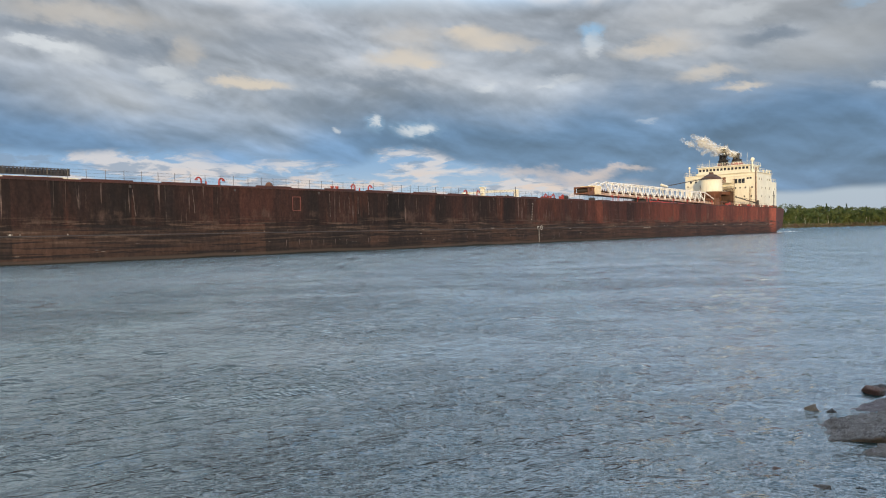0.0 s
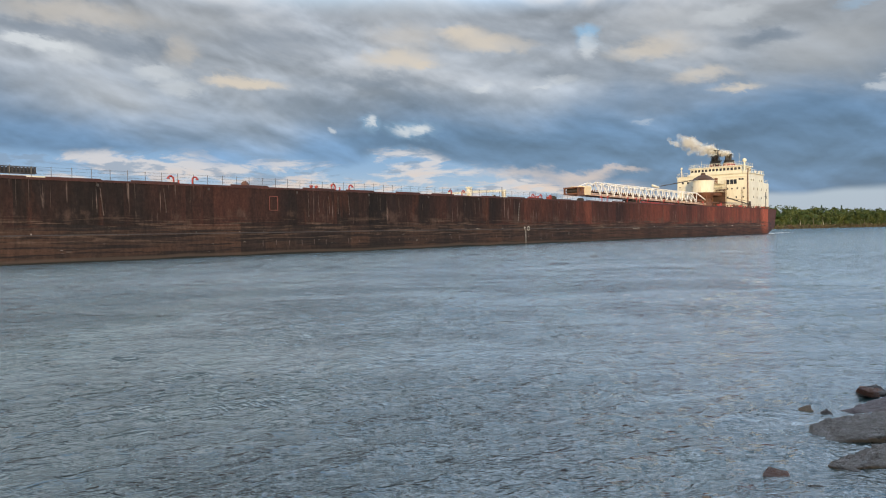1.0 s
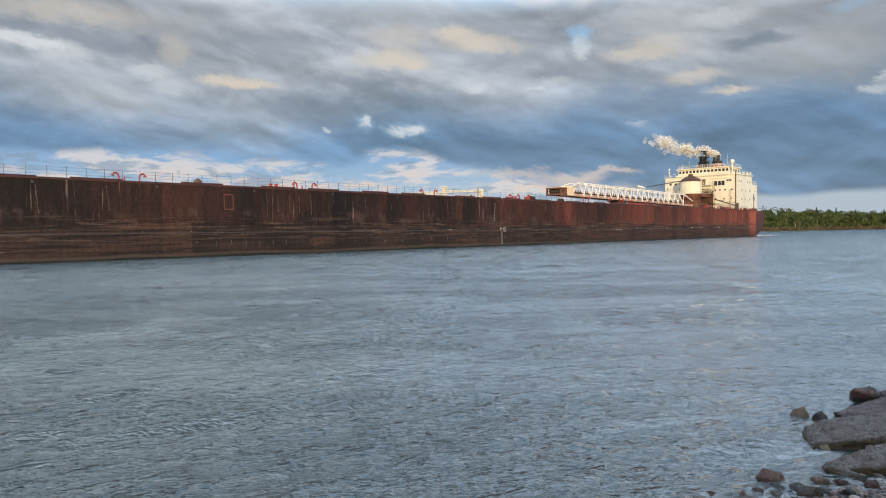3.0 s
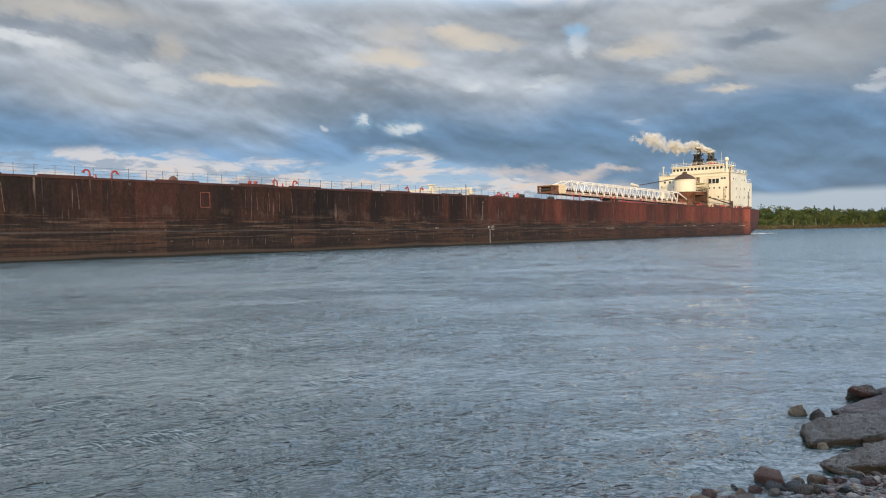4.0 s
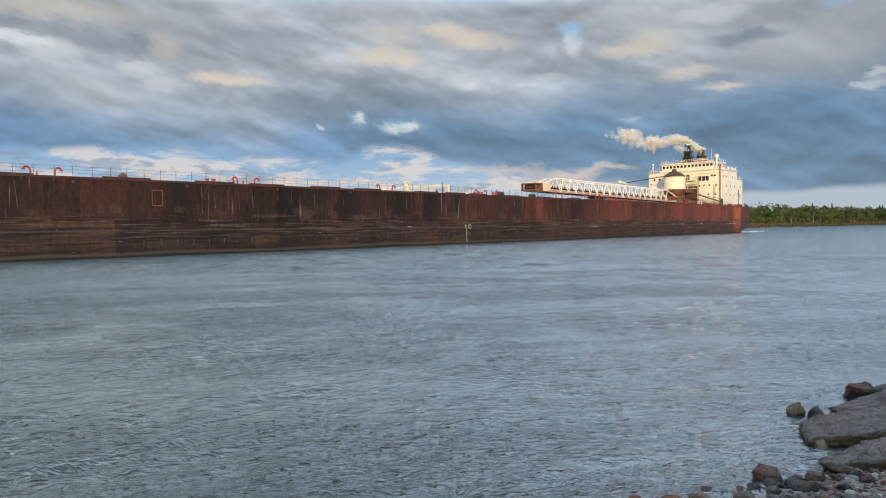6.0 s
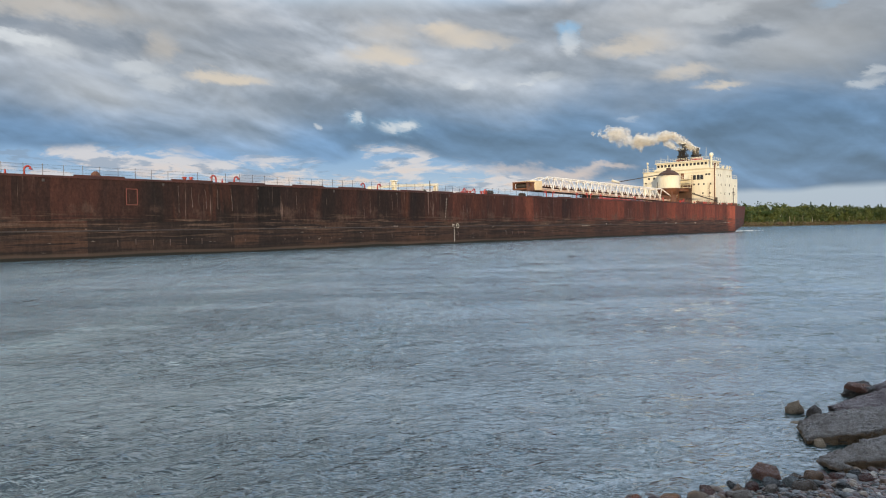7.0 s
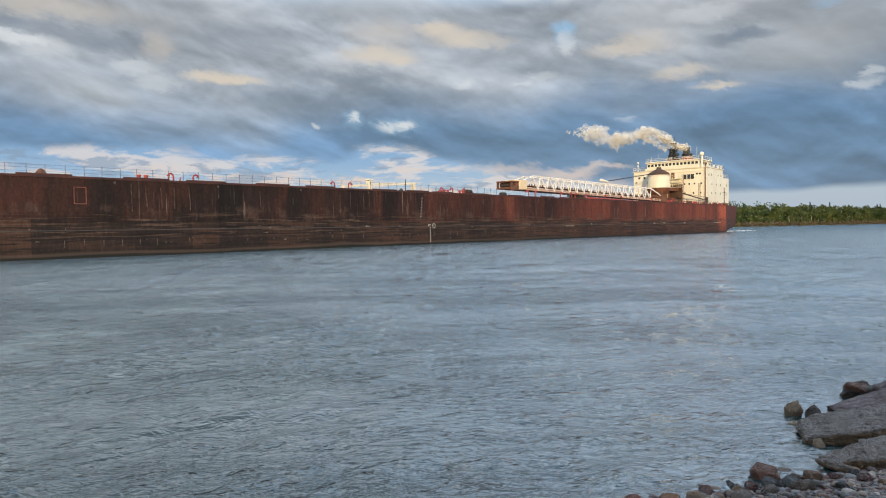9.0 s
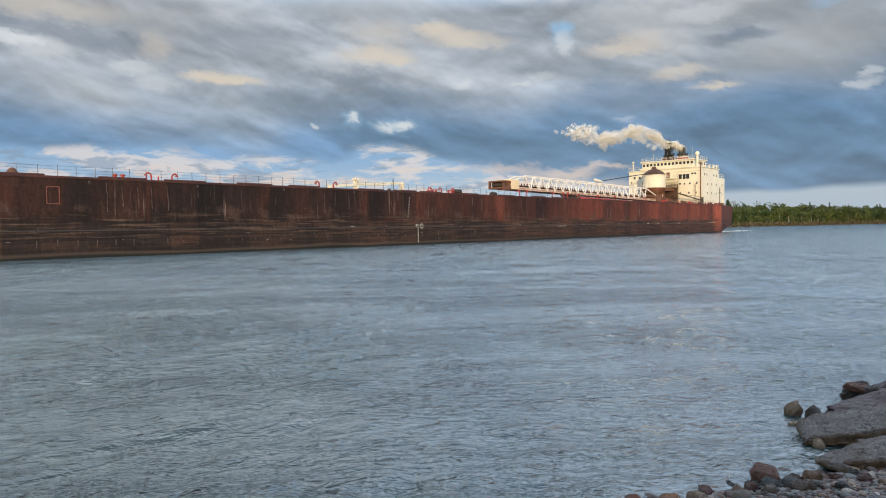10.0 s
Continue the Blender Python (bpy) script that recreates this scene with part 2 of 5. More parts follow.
    lower = n.mix(n.math("MULTIPLY", aft, 0.4), lower, (0.085, 0.035, 0.025))
    c = n.mix(n.step(edge, 3.25, 2.95), c, lower)
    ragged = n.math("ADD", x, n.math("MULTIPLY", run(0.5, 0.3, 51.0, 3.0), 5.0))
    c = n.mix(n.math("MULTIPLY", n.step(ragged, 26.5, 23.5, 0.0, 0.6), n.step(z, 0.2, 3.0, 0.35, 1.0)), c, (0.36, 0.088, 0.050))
    # hull aft of the stern corner coloured darker to give that face its shade
    c = n.mix(n.step(x, 17.1, 16.9, 0.0, 0.85), c, (0.055, 0.023, 0.018))
    scrape = run(0.16, 4.2, 29.0, 6.0, 0.62)
    c = n.mix(n.math("MULTIPLY", n.step(scrape, 0.53, 0.58), n.math("MULTIPLY", n.step(edge, 1.1, 2.2), n.step(edge, 4.3, 3.3, 0.0, 0.85))), c, (0.085, 0.055, 0.040))
    c = n.mix(n.math("MULTIPLY", n.step(run(0.13, 3.6, 37.0, 6.0, 0.64), 0.52, 0.57), n.step(edge, 4.0, 3.2, 0.0, 0.9)), c, (0.014, 0.011, 0.010))
    chip = run(0.6, 5.0, 41.0, 2.0)
    c = n.mix(n.math("MULTIPLY", n.step(chip, 0.70, 0.74), n.step(edge, 3.2, 2.6, 0.0, 0.8)), c, (0.28, 0.25, 0.22))
    grime = n.math("ADD", 1.0, n.math("MULTIPLY", n.math("SUBTRACT", grime, 1.0), n.step(edge, 2.4, 3.6, 0.75, 1.0)))
    c = n.vec("MULTIPLY", c, n.xyz(grime, grime, grime))
    c = n.mix(n.math("MULTIPLY", n.step(edge, 0.45, 0.25, 0.0, 0.6), n.step(x, 70.0, 130.0)), c, (0.070, 0.052, 0.040))
    c = n.mix(n.math("MULTIPLY", n.step(run(0.35, 0.1, 83.0, 5.0, 0.75), 0.60, 0.66), n.math("MULTIPLY", n.step(z, 2.42, 2.46), n.step(z, 2.60, 2.54, 0.0, 0.95))), c, (0.55, 0.50, 0.45))
    c = n.mix(n.step(edge, 0.16, 0.04, 0.0, 0.9), c, (0.012, 0.014, 0.013))
    put(n, b, "Base Color", c)
    seam = n.math("PINGPONG", n.math("ADD", x, 0.4), 1.45)
    h = n.math("ADD", n.math("MULTIPLY", n.step(seam, 0.0, 0.06), 0.25), n.math("ADD", n.math("MULTIPLY", streak, 0.7), n.math("MULTIPLY", run(0.34, 0.2, 3.0, 2.0), 2.5)))
    bump(n, b, h, 0.6, 0.05)
    return m


def water_material():
    m, n, b = material("river_water", 0.06, 0.0, 0.5)
    b.inputs["IOR"].default_value = 2.05
    x, y, z = n.split(n.at)
    u = n.math("ADD", n.math("MULTIPLY", x, 0.86), n.math("MULTIPLY", y, 0.5))
    v = n.math("SUBTRACT", n.math("MULTIPLY", y, 0.86), n.math("MULTIPLY", x, 0.5))
    place = lambda a, c, off: n.xyz(n.math("MULTIPLY", u, a), n.math("MULTIPLY", v, c), off)
    level = lambda a, c, off: n.xyz(n.math("MULTIPLY", x, a), n.math("MULTIPLY", y, c), off)
    layer = lambda a, c, off, detail, rough=0.5, d=0.3: n.noise(place(a, c, off), 1.0, detail, rough, d)
    flat = lambda a, c, off, detail, rough=0.5, d=0.3: n.noise(level(a, c, off), 1.0, detail, rough, d)
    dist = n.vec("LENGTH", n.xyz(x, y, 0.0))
    # cat's paws: patches of rougher and calmer water
    gust = flat(0.025, 0.05, 2.0, 3.0)
    calm = n.math("MULTIPLY", n.step(gust, 0.36, 0.62, 0.75, 1.2), n.step(flat(0.12, 0.30, 15.0, 4.0, 0.6, 0.5), 0.36, 0.64, 0.55, 1.35))
    # slopes of the waves too far out to be modelled one by one
    split = lambda col, a, c: n.vec("MULTIPLY", n.vec("SUBTRACT", col, (0.5, 0.5, 0.5)), n.xyz(n.math("MULTIPLY", calm, a), n.math("MULTIPLY", calm, c), 0.0))
    chop = lambda a, c, off: n.add("ShaderNodeTexNoise", {"Vector": level(a, c, off), "Scale": 1.0, "Detail": 5.0, "Roughness": 0.72, "Distortion": 0.3}).outputs["Color"]
    near = n.step(dist, 8.0, 24.0)
    mid, far = n.step(dist, 14.0, 40.0), n.step(dist, 45.0, 110.0)
    lean = n.vec("ADD", split(chop(2.6, 2.2, 30.0), n.math("MULTIPLY", near, 0.10), n.math("MULTIPLY", near, 0.30)),
                 n.vec("ADD", split(chop(1.5, 0.34, 41.0), n.math("MULTIPLY", mid, 0.04), n.math("MULTIPLY", mid, 0.65)),
                       split(chop(0.60, 0.10, 47.0), n.math("MULTIPLY", far, 0.03), n.math("MULTIPLY", far, 0.50))))
    # short steep crests that stand apart from the rest
    crest = n.math("MULTIPLY", n.step(flat(1.9, 1.05, 57.0, 3.0, 0.6, 0.4), 0.57, 0.66), n.math("MULTIPLY", near, 0.26))
    crest_far = n.math("MULTIPLY", n.step(flat(0.75, 0.24, 63.0, 3.0, 0.6, 0.4), 0.57, 0.66), n.math("MULTIPLY", n.step(dist, 28.0, 55.0), 0.30))
    lean = n.vec("ADD", lean, n.xyz(0.0, n.math("MULTIPLY", calm, n.math("ADD", crest, crest_far)), 0.0))
    wave = n.add("ShaderNodeNewGeometry").outputs["Normal"]
    tilted = n.vec("NORMALIZE", n.vec("ADD", n.vec("ADD", wave, lean), n.xyz(0.0, n.math("ADD", n.step(dist, 5.0, 15.0, 0.02, -0.125), n.step(dist, 25.0, 90.0, 0.0, 0.055)), 0.0)))
    ridge = lambda a: n.math("SUBTRACT", 1.0, n.math("MULTIPLY", n.math("ABSOLUTE", n.math("SUBTRACT", a, 0.5)), 2.0))
    h = n.math("MULTIPLY", ridge(layer(2.0, 4.6, 4.0, 2.0, 0.5, 0.7)), 0.044)
    h = n.math("ADD", h, n.math("MULTIPLY", ridge(flat(5.0, 9.5, 6.0, 2.0, 0.55, 0.8)), 0.028))
    h = n.math("ADD", h, n.math("MULTIPLY", layer(12.0, 19.0, 8.0, 3.0, 0.6, 0.6), 0.018))
    h = n.math("MULTIPLY", h, calm)
    near_tone = n.mix(n.step(gust, 0.35, 0.65), (0.014, 0.034, 0.038), (0.020, 0.044, 0.049))
    # far base paler and bluer, in place of sky light missing from the reflections
    put(n, b, "Base Color", n.mix(n.step(dist, 9.0, 45.0), near_tone, (0.102, 0.152, 0.178)))
    put(n, b, "Roughness", n.math("MULTIPLY", n.step(dist, 6.0, 70.0, 0.03, 0.13), n.step(calm, 0.5, 1.4, 0.85, 1.1)))
    put(n, b, "Normal", n.add("ShaderNodeBump", {"Strength": 1.0, "Distance": 1.0, "Height": h, "Normal": tilted}).outputs[0])
    return m


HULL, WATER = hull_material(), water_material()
WHITE_PAINT = worn("cream_white_paint", (0.64, 0.60, 0.49), (0.72, 0.68, 0.56), 0.25, 0.5, rust=(0.42, 0.27, 0.16), amount=0.70, stretch=(1, 1, 0.25))
BOOM_WHITE = worn("white_boom_paint", (0.70, 0.68, 0.64), (0.80, 0.78, 0.74), 0.6, 0.5, rust=(0.38, 0.22, 0.13), amount=0.68)
CREAM_PAINT = worn("cream_panel_paint", (0.66, 0.52, 0.32), (0.74, 0.60, 0.40), 0.5, 0.55, rust=(0.35, 0.16, 0.08), amount=0.64)
BROWN_STEEL = worn("brown_primer_steel", (0.10, 0.045, 0.028), (0.17, 0.075, 0.045), 0.6, 0.7, rust=(0.24, 0.10, 0.05), amount=0.6)
DARK_STEEL = worn("dark_weathered_steel", (0.03, 0.026, 0.025), (0.06, 0.05, 0.046), 0.8, 0.6, rust=(0.12, 0.06, 0.04), amount=0.62)
BLACK_PAINT = worn("sooty_black_paint", (0.018, 0.017, 0.017), (0.035, 0.033, 0.032), 0.7, 0.55)
RED_PAINT = worn("red_oxide_paint", (0.30, 0.035, 0.028), (0.42, 0.055, 0.04), 0.8, 0.5, rust=(0.2, 0.06, 0.035), amount=0.64)
BAND_RED = worn("funnel_band_red", (0.22, 0.03, 0.03), (0.30, 0.045, 0.04), 0.8, 0.5)
DECK_RED = worn("red_brown_deck_paint", (0.14, 0.045, 0.032), (0.20, 0.065, 0.045), 0.4, 0.75, rust=(0.10, 0.06, 0.045), amount=0.6)
GREY_STEEL = worn("galvanised_grey_steel", (0.05, 0.048, 0.046), (0.085, 0.08, 0.078), 1.5, 0.45, 0.3)


GUNWALE = worn("dark_red_gunwale_paint", (0.035, 0.014, 0.011), (0.075, 0.024, 0.017), 0.3, 0.7, rust=(0.12, 0.04, 0.022), amount=0.62)


def glass_material():
    m, n, b = material("dark_window_glass", 0.08, 0.0, 0.6)
    put(n, b, "Base Color", n.mix(n.noise(n.at, 0.8, 2.0), (0.012, 0.014, 0.018), (0.03, 0.034, 0.04)))
    return m


GLASS = glass_material()


# ---- building blocks ----
def part(name, bm, mat, parent=None, label="", smooth=False):
    me = bpy.data.meshes.new(name)
    bmesh.ops.recalc_face_normals(bm, faces=bm.faces)
    bm.to_mesh(me)
    bm.free()
    if smooth:
        me.polygons.foreach_set("use_smooth", [True] * len(me.polygons))
    me.materials.append(mat)
    ob = new(name, me)
    if parent is not None:
        ob.parent = parent
    if label:
        tagged(ob, label)
    return ob


def twin(ob, m):
    """Another object on the same mesh, under the same parent."""
    o = ob.copy()
    scene.collection.objects.link(o)
    o.matrix_basis = m
    return o


def box(bm, x0, x1, y0, y1, z0, z1, bevel=0.0):
    r = bmesh.ops.create_cube(bm, size=1.0, matrix=Matrix.LocRotScale(((x0 + x1) / 2, (y0 + y1) / 2, (z0 + z1) / 2), None, (x1 - x0, y1 - y0, z1 - z0)))
    if bevel:
        es = list({e for v in r["verts"] for e in v.link_edges})
        bmesh.ops.bevel(bm, geom=es, offset=bevel, segments=2, affect="EDGES", profile=0.5)
    return bm


def tube(bm, a, b, r0, r1=None, seg=10, caps=True):
    a, b = Vector(a), Vector(b)
    q = (b - a).to_track_quat("Z", "Y").to_matrix().to_4x4()
    bmesh.ops.create_cone(bm, cap_ends=caps, segments=seg, radius1=r0, radius2=r0 if r1 is None else r1, depth=(b - a).length, matrix=Matrix.Translation((a + b) / 2) @ q)
    return bm


def beam(bm, a, b, w, h=None):
    """A square bar from a to b."""
    a, b = Vector(a), Vector(b)
    q = (b - a).to_track_quat("X", "Z").to_matrix().to_4x4()
    bmesh.ops.create_cube(bm, size=1.0, matrix=Matrix.Translation((a + b) / 2) @ q @ Matrix.Diagonal(((b - a).length, w, h or w, 1)))
    return bm


def lathe(bm, x, y, rings, seg=20):
    """Rings of (z, radius) round an upright axis."""
    loops = []
    for z, r in rings:
        loops.append([bm.verts.new((x + r * math.cos(2 * math.pi * i / seg), y + r * math.sin(2 * math.pi * i / seg), z)) for i in range(seg)])
    for lo, hi in zip(loops, loops[1:]):
        for i in range(seg):
            bm.faces.new((lo[i], lo[(i + 1) % seg], hi[(i + 1) % seg], hi[i]))
    bm.faces.new(loops[0][::-1])
    bm.faces.new(loops[-1])
    return bm


def empty(name, x=0.0, y=0.0, z=0.0):
    ob = new(name)
    ob.location = (x, y, z)
    return ob


# ---- water and ground ----
def shore_line(x, y):
    """Metres inland of the low water's edge on the near bank."""
    edge = 5.2 + 0.29 * (x - 1.5) if x < 3.5 else 5.78 + 0.75 * (x - 3.5)
    return edge - y


def bank_height(x, y):
    s = shore_line(x, y) + 0.12 * noise.noise(Vector((x * 1.1, y * 1.1, 3.0)))
    h = -0.15 + (0.13 if s > 0 else 0.24) * s if s < 6 else 0.63 + 0.05 * (s - 6)
    return max(h, -6.0) + 0.012 * noise.noise(Vector((x * 3, y * 3, 0)))


def grid_sheet(name, xs, ys, height, mat, smooth=True):
    bm = bmesh.new()
    rows = [[bm.verts.new((x, y, height(x, y))) for x in xs] for y in ys]
    for r0, r1 in zip(rows, rows[1:]):
        for i in range(len(xs) - 1):
            bm.faces.new((r0[i], r0[i + 1], r1[i + 1], r1[i]))
    return part(name, bm, mat, smooth=smooth)


def wave_height(x, y, spacing):
    """Height of the wind waves and of the ship's slanting wash at points of the river; waves too short for the spacing are left out."""
    rng = np.random.default_rng(17)
    z = np.zeros_like(x)
    patch = 1.0 + 0.35 * np.sin(0.31 * x + 0.17 * y + 1.0) * np.sin(0.13 * x - 0.37 * y) + 0.25 * np.sin(0.9 * x + 0.35 * y + 2.0) * np.sin(0.5 * y - 0.8 * x)
    wash = 1.0 / (1.0 + np.exp((x + 1.0 - 0.12 * y) / 1.6))
    bend = 0.35 * np.sin(0.6 * x + 0.2 * y) + 0.25 * np.sin(0.33 * y - 0.5 * x + 1.3)

    def train(length, way, slope, phase, gain):
        k = 2 * math.pi / length
        keep = np.clip((length / spacing - 2.2) / 2.5, 0.0, 1.0)
        p = k * (x * math.sin(way) + y * math.cos(way)) + phase + bend * min(3.0, 1.2 / length)
        return gain * keep * slope / k * (np.sin(p) + 0.22 * np.cos(2 * p))

    for i in range(64):
        length = 0.22 * (6.0 ** rng.random())
        way = radians(-16 + 40 * rng.normal())
        z += train(length, way, 0.015 * rng.uniform(0.6, 1.4), rng.uniform(0, 6.283), patch)
    for i in range(9):
        z += train(rng.uniform(0.42, 0.72), radians(-34 + 3 * rng.normal()), 0.062, rng.uniform(0, 6.283), wash * patch)
    for length, way, slope in ((3.2, -30, 0.005), (4.6, -20, 0.005), (2.4, -42, 0.005)):
        z += train(length, radians(way), slope, length, 1.0)
    return z


def build_water():
    """One round sheet to the horizon, finest near the bank."""
    turn = np.radians(np.concatenate([np.arange(-180, -52, 4.0), np.arange(-52, 52, 0.15), np.arange(52, 180, 4.0)]))
    r = np.concatenate([1.5 * 1.0085 ** np.arange(0, 545), 170 * 1.25 ** np.arange(0, 16)])
    R, A = np.meshgrid(r, turn, indexing="ij")
    x, y = R * np.sin(A), R * np.cos(A)
    spacing = R * np.where(np.abs(A) < radians(52), 0.0085, 0.07)
    z = wave_height(x, y, spacing) * np.clip((160 - R) / 60, 0, 1)
    nr, na = R.shape
    i, j = np.meshgrid(np.arange(nr - 1), np.arange(na), indexing="ij")
    k = (j + 1) % na
    faces = np.stack([i * na + j, i * na + k, (i + 1) * na + k, (i + 1) * na + j], -1).reshape(-1, 4)[:, ::-1]
    me = bpy.data.meshes.new("water")
    me.vertices.add(nr * na)
    me.vertices.foreach_set("co", np.stack([x, y, z], -1).astype(np.float32).ravel())
    me.loops.add(faces.size)
    me.loops.foreach_set("vertex_index", faces.astype(np.int32).ravel())
    me.polygons.add(len(faces))
    me.polygons.foreach_set("loop_start", (np.arange(len(faces)) * 4).astype(np.int32))
    me.update(calc_edges=True)
    me.polygons.foreach_set("use_smooth", [True] * len(faces))
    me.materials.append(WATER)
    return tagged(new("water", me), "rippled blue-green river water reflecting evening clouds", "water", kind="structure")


def gravel_material():
    m, n, b = material("wet_gravel_ground", 0.5, 0.0, 0.5)
    v = n.add("ShaderNodeTexVoronoi", {"Vector": n.at, "Scale": 26.0})
    c = n.mix(n.noise(n.at, 3.0, 4.0), (0.025, 0.020, 0.017), (0.06, 0.048, 0.040))
    c = n.mix(0.4, c, n.vec("MULTIPLY", v.outputs["Color"], (0.2, 0.17, 0.14)))
    put(n, b, "Base Color", c)
    bump(n, b, v.outputs["Distance"], 0.8, 0.03)
    return m


def build_bank():
    xs = [-400, -120, -60, -30, -15, -8] + [-5 + 0.25 * i for i in range(65)] + [14, 18, 30, 60, 120, 400]
    ys = [-400, -120, -60, -30, -12, -5, -2] + [0.25 * i for i in range(65)] + [18, 24, 40, 80, 160, 420]
    ob = grid_sheet("ground", xs, ys, bank_height, gravel_material())
    return tagged(ob, "gravelly river bank sloping under the water", "ground", kind="structure")


water = build_water()
bank = build_bank()

# ---- the ship: local +X to the bow, +Y to port, z = 0 at the waterline ----
DECK_Z = 7.25


def half_width(x):
    if x < 17:
        return 12.2 + 3.8 * (x + 3) / 20
    if x > 268:
        return 16.0 * math.sqrt(max(0.0, 1 - ((x - 268) / 38.0) ** 2.2)) + 0.3
    return 16.0


def keel(x):
    if x < 14.5:
        return 1.35 - 1.45 * (x + 3) / 17.5
    return max(-8.0, -0.1 - 0.75 * (x - 14.5))


def build_hull(ship):
    bm = bmesh.new()
    xs = [-3, -1, 1, 3, 5, 7, 9, 11, 13, 14.5, 16, 17, 19, 22, 25] + [28 + 6 * i for i in range(40)] + [270, 275, 280, 285, 290, 294, 298, 301, 303.5, 305]
    loops = []
    for x in xs:
        w, k = half_width(x), keel(x)
        rise = 1.5 * max(0.0, (x - 268) / 37.0) ** 1.6
        top = DECK_Z + rise
        levels = [k, k + (top - k) * 0.04, k + (top - k) * 0.1] + [k + (top - k) * f for f in (0.25, 0.4, 0.55, 0.7, 0.85, 1.0)]
        inset = [0.35, 0.12, 0.0, 0, 0, 0, 0, 0, 0]
        tuck = 0.5 * max(0.0, 1 - x / 17)
        side = [(w - i * (4.0 if x > 20 else 1.5) - tuck * (top - z) / (top - k), z) for i, z in zip(inset, levels)]
        loops.append([bm.verts.new((x, y, z)) for y, z in side] + [bm.verts.new((x, -y, z)) for y, z in side[::-1]])
    n = len(loops[0])
    for a, b in zip(loops, loops[1:]):
        for i in range(n - 1):
            bm.faces.new((a[i], a[i + 1], b[i + 1], b[i]))
        bm.faces.new((a[n - 1], a[0], b[0], b[n - 1]))
    bm.faces.new(loops[0])
    bm.faces.new(loops[-1][::-1])
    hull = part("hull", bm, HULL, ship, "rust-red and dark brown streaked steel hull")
    # gunwale bar with doubler plates
    bm = bmesh.new()
    box(bm, 17.0, 268, 15.9, 16.06, DECK_Z - 0.16, DECK_Z + 0.03)
    part("gunwale", bm, GUNWALE, hull)
    x = 24.0
    rng = random.Random(5)
    bm = box(bmesh.new(), -2.2, 2.2, 15.94, 16.03, DECK_Z - 0.1, DECK_Z + 0.13, 0.03)
    plate = part("doubler_plate", bm, GUNWALE, hull)
    plate.location.x = x
    while x < 262:
        x += 5.0 + 5.5 * rng.random()
        twin(plate, Matrix.Translation((x, 0, 0.05 * rng.random())))
    return hull


def marks(ship):
    """Load line ring, draught ladder and small plates of lettering as bars."""
    paint = worn("white_mark_paint", (0.30, 0.28, 0.25), (0.42, 0.39, 0.35), 2.0, 0.6)
    load = empty("load_line")
    load.parent = ship
    tagged(load, "white load line ring and draught marks")
    bm = bmesh.new()
    for i in range(20):
        a, b = 2 * math.pi * i / 20, 2 * math.pi * (i + 1) / 20
        beam(bm, (132.3 + 0.3 * math.cos(a), 16.012, 2.45 + 0.3 * math.sin(a)), (132.3 + 0.3 * math.cos(b), 16.012, 2.45 + 0.3 * math.sin(b)), 0.03, 0.09)
    part("ring", bm, paint, load)
    bm = box(bmesh.new(), 132.9, 133.3, 16.0, 16.02, 2.55, 2.66)
    box(bm, 133.25, 133.42, 16.0, 16.02, 2.3, 2.72)
    part("bar", bm, paint, load)
    bm = box(bmesh.new(), -0.09, 0.09, 16.0, 16.02, -0.06, 0.06)
    dash = part("mark", bm, paint, load)
    dash.location = (133.0, 0, 2.2)
    for i in range(9):
        twin(dash, Matrix.Translation((133.0, 0, 1.95 - 0.21 * i)))
    for i in range(7):
        twin(dash, Matrix.Translation((134.6 + 0.05 * i, 0, 6.3 - 0.42 * i)) @ Matrix.Rotation(0.5, 4, "Y"))
    for x, z, k in ((21, 2.5, 7), (95, 2.2, 4)):
        for i in range(k):
            twin(dash, Matrix.Translation((x + 0.75 * i, 0, z)) @ Matrix.Diagonal((2.2, 1, 0.9, 1)))
    bm = bmesh.new()
    for a, b in (((0, 0), (1.0, 0)), ((1.0, 0), (1.0, 1.5)), ((1.0, 1.5), (0, 1.5)), ((0, 1.5), (0, 0))):
        beam(bm, (178.1 + a[0], 16.01, 4.8 + a[1]), (178.1 + b[0], 16.01, 4.8 + b[1]), 0.03, 0.07)
    part("port_frame", bm, DECK_RED, ship, "rusted rectangular frame welded on the hull")
    drip_paint = worn("pale_drip_stain", (0.055, 0.036, 0.030), (0.14, 0.10, 0.085), 4.0, 0.8)
    rng = random.Random(31)
    for x in (174.1, 172.7, 171.3, 169.9, 168.4, 160.2, 145.3, 119.0, 108.4, 84.0, 71.5, 190.5, 196.2):
        bm = bmesh.new()
        z, dx = 6.75 - 0.3 * rng.random(), 0.0
        while z > 4.1 + rng.random() * 0.8:
            step = rng.uniform(0.25, 0.5)
            nx = dx + rng.uniform(-0.07, 0.03)
            beam(bm, (x + dx, 16.008, z + 0.03), (x + nx, 16.008, z - step), 0.012, rng.uniform(0.02, 0.075))
            z, dx = z - step, nx
        part("drip_stain", bm, drip_paint, ship, "pale drip stain")
    tick = part("frame_tick", box(bmesh.new(), -0.03, 0.03, 16.0, 16.014, -0.3, 0.3), drip_paint, ship)
    tick.location = (180.0, 0, 1.2)
    for i in range(1, 72):
        if rng.random() < 0.75:
            twin(tick, Matrix.Translation((180 - 1.65 * i, 0, 1.15 + 0.15 * rng.random())) @ Matrix.Diagonal((1, 1, rng.uniform(0.3, 1.1), 1)))
    x = 26.0
    while x < 265:
        L = rng.uniform(5, 12)
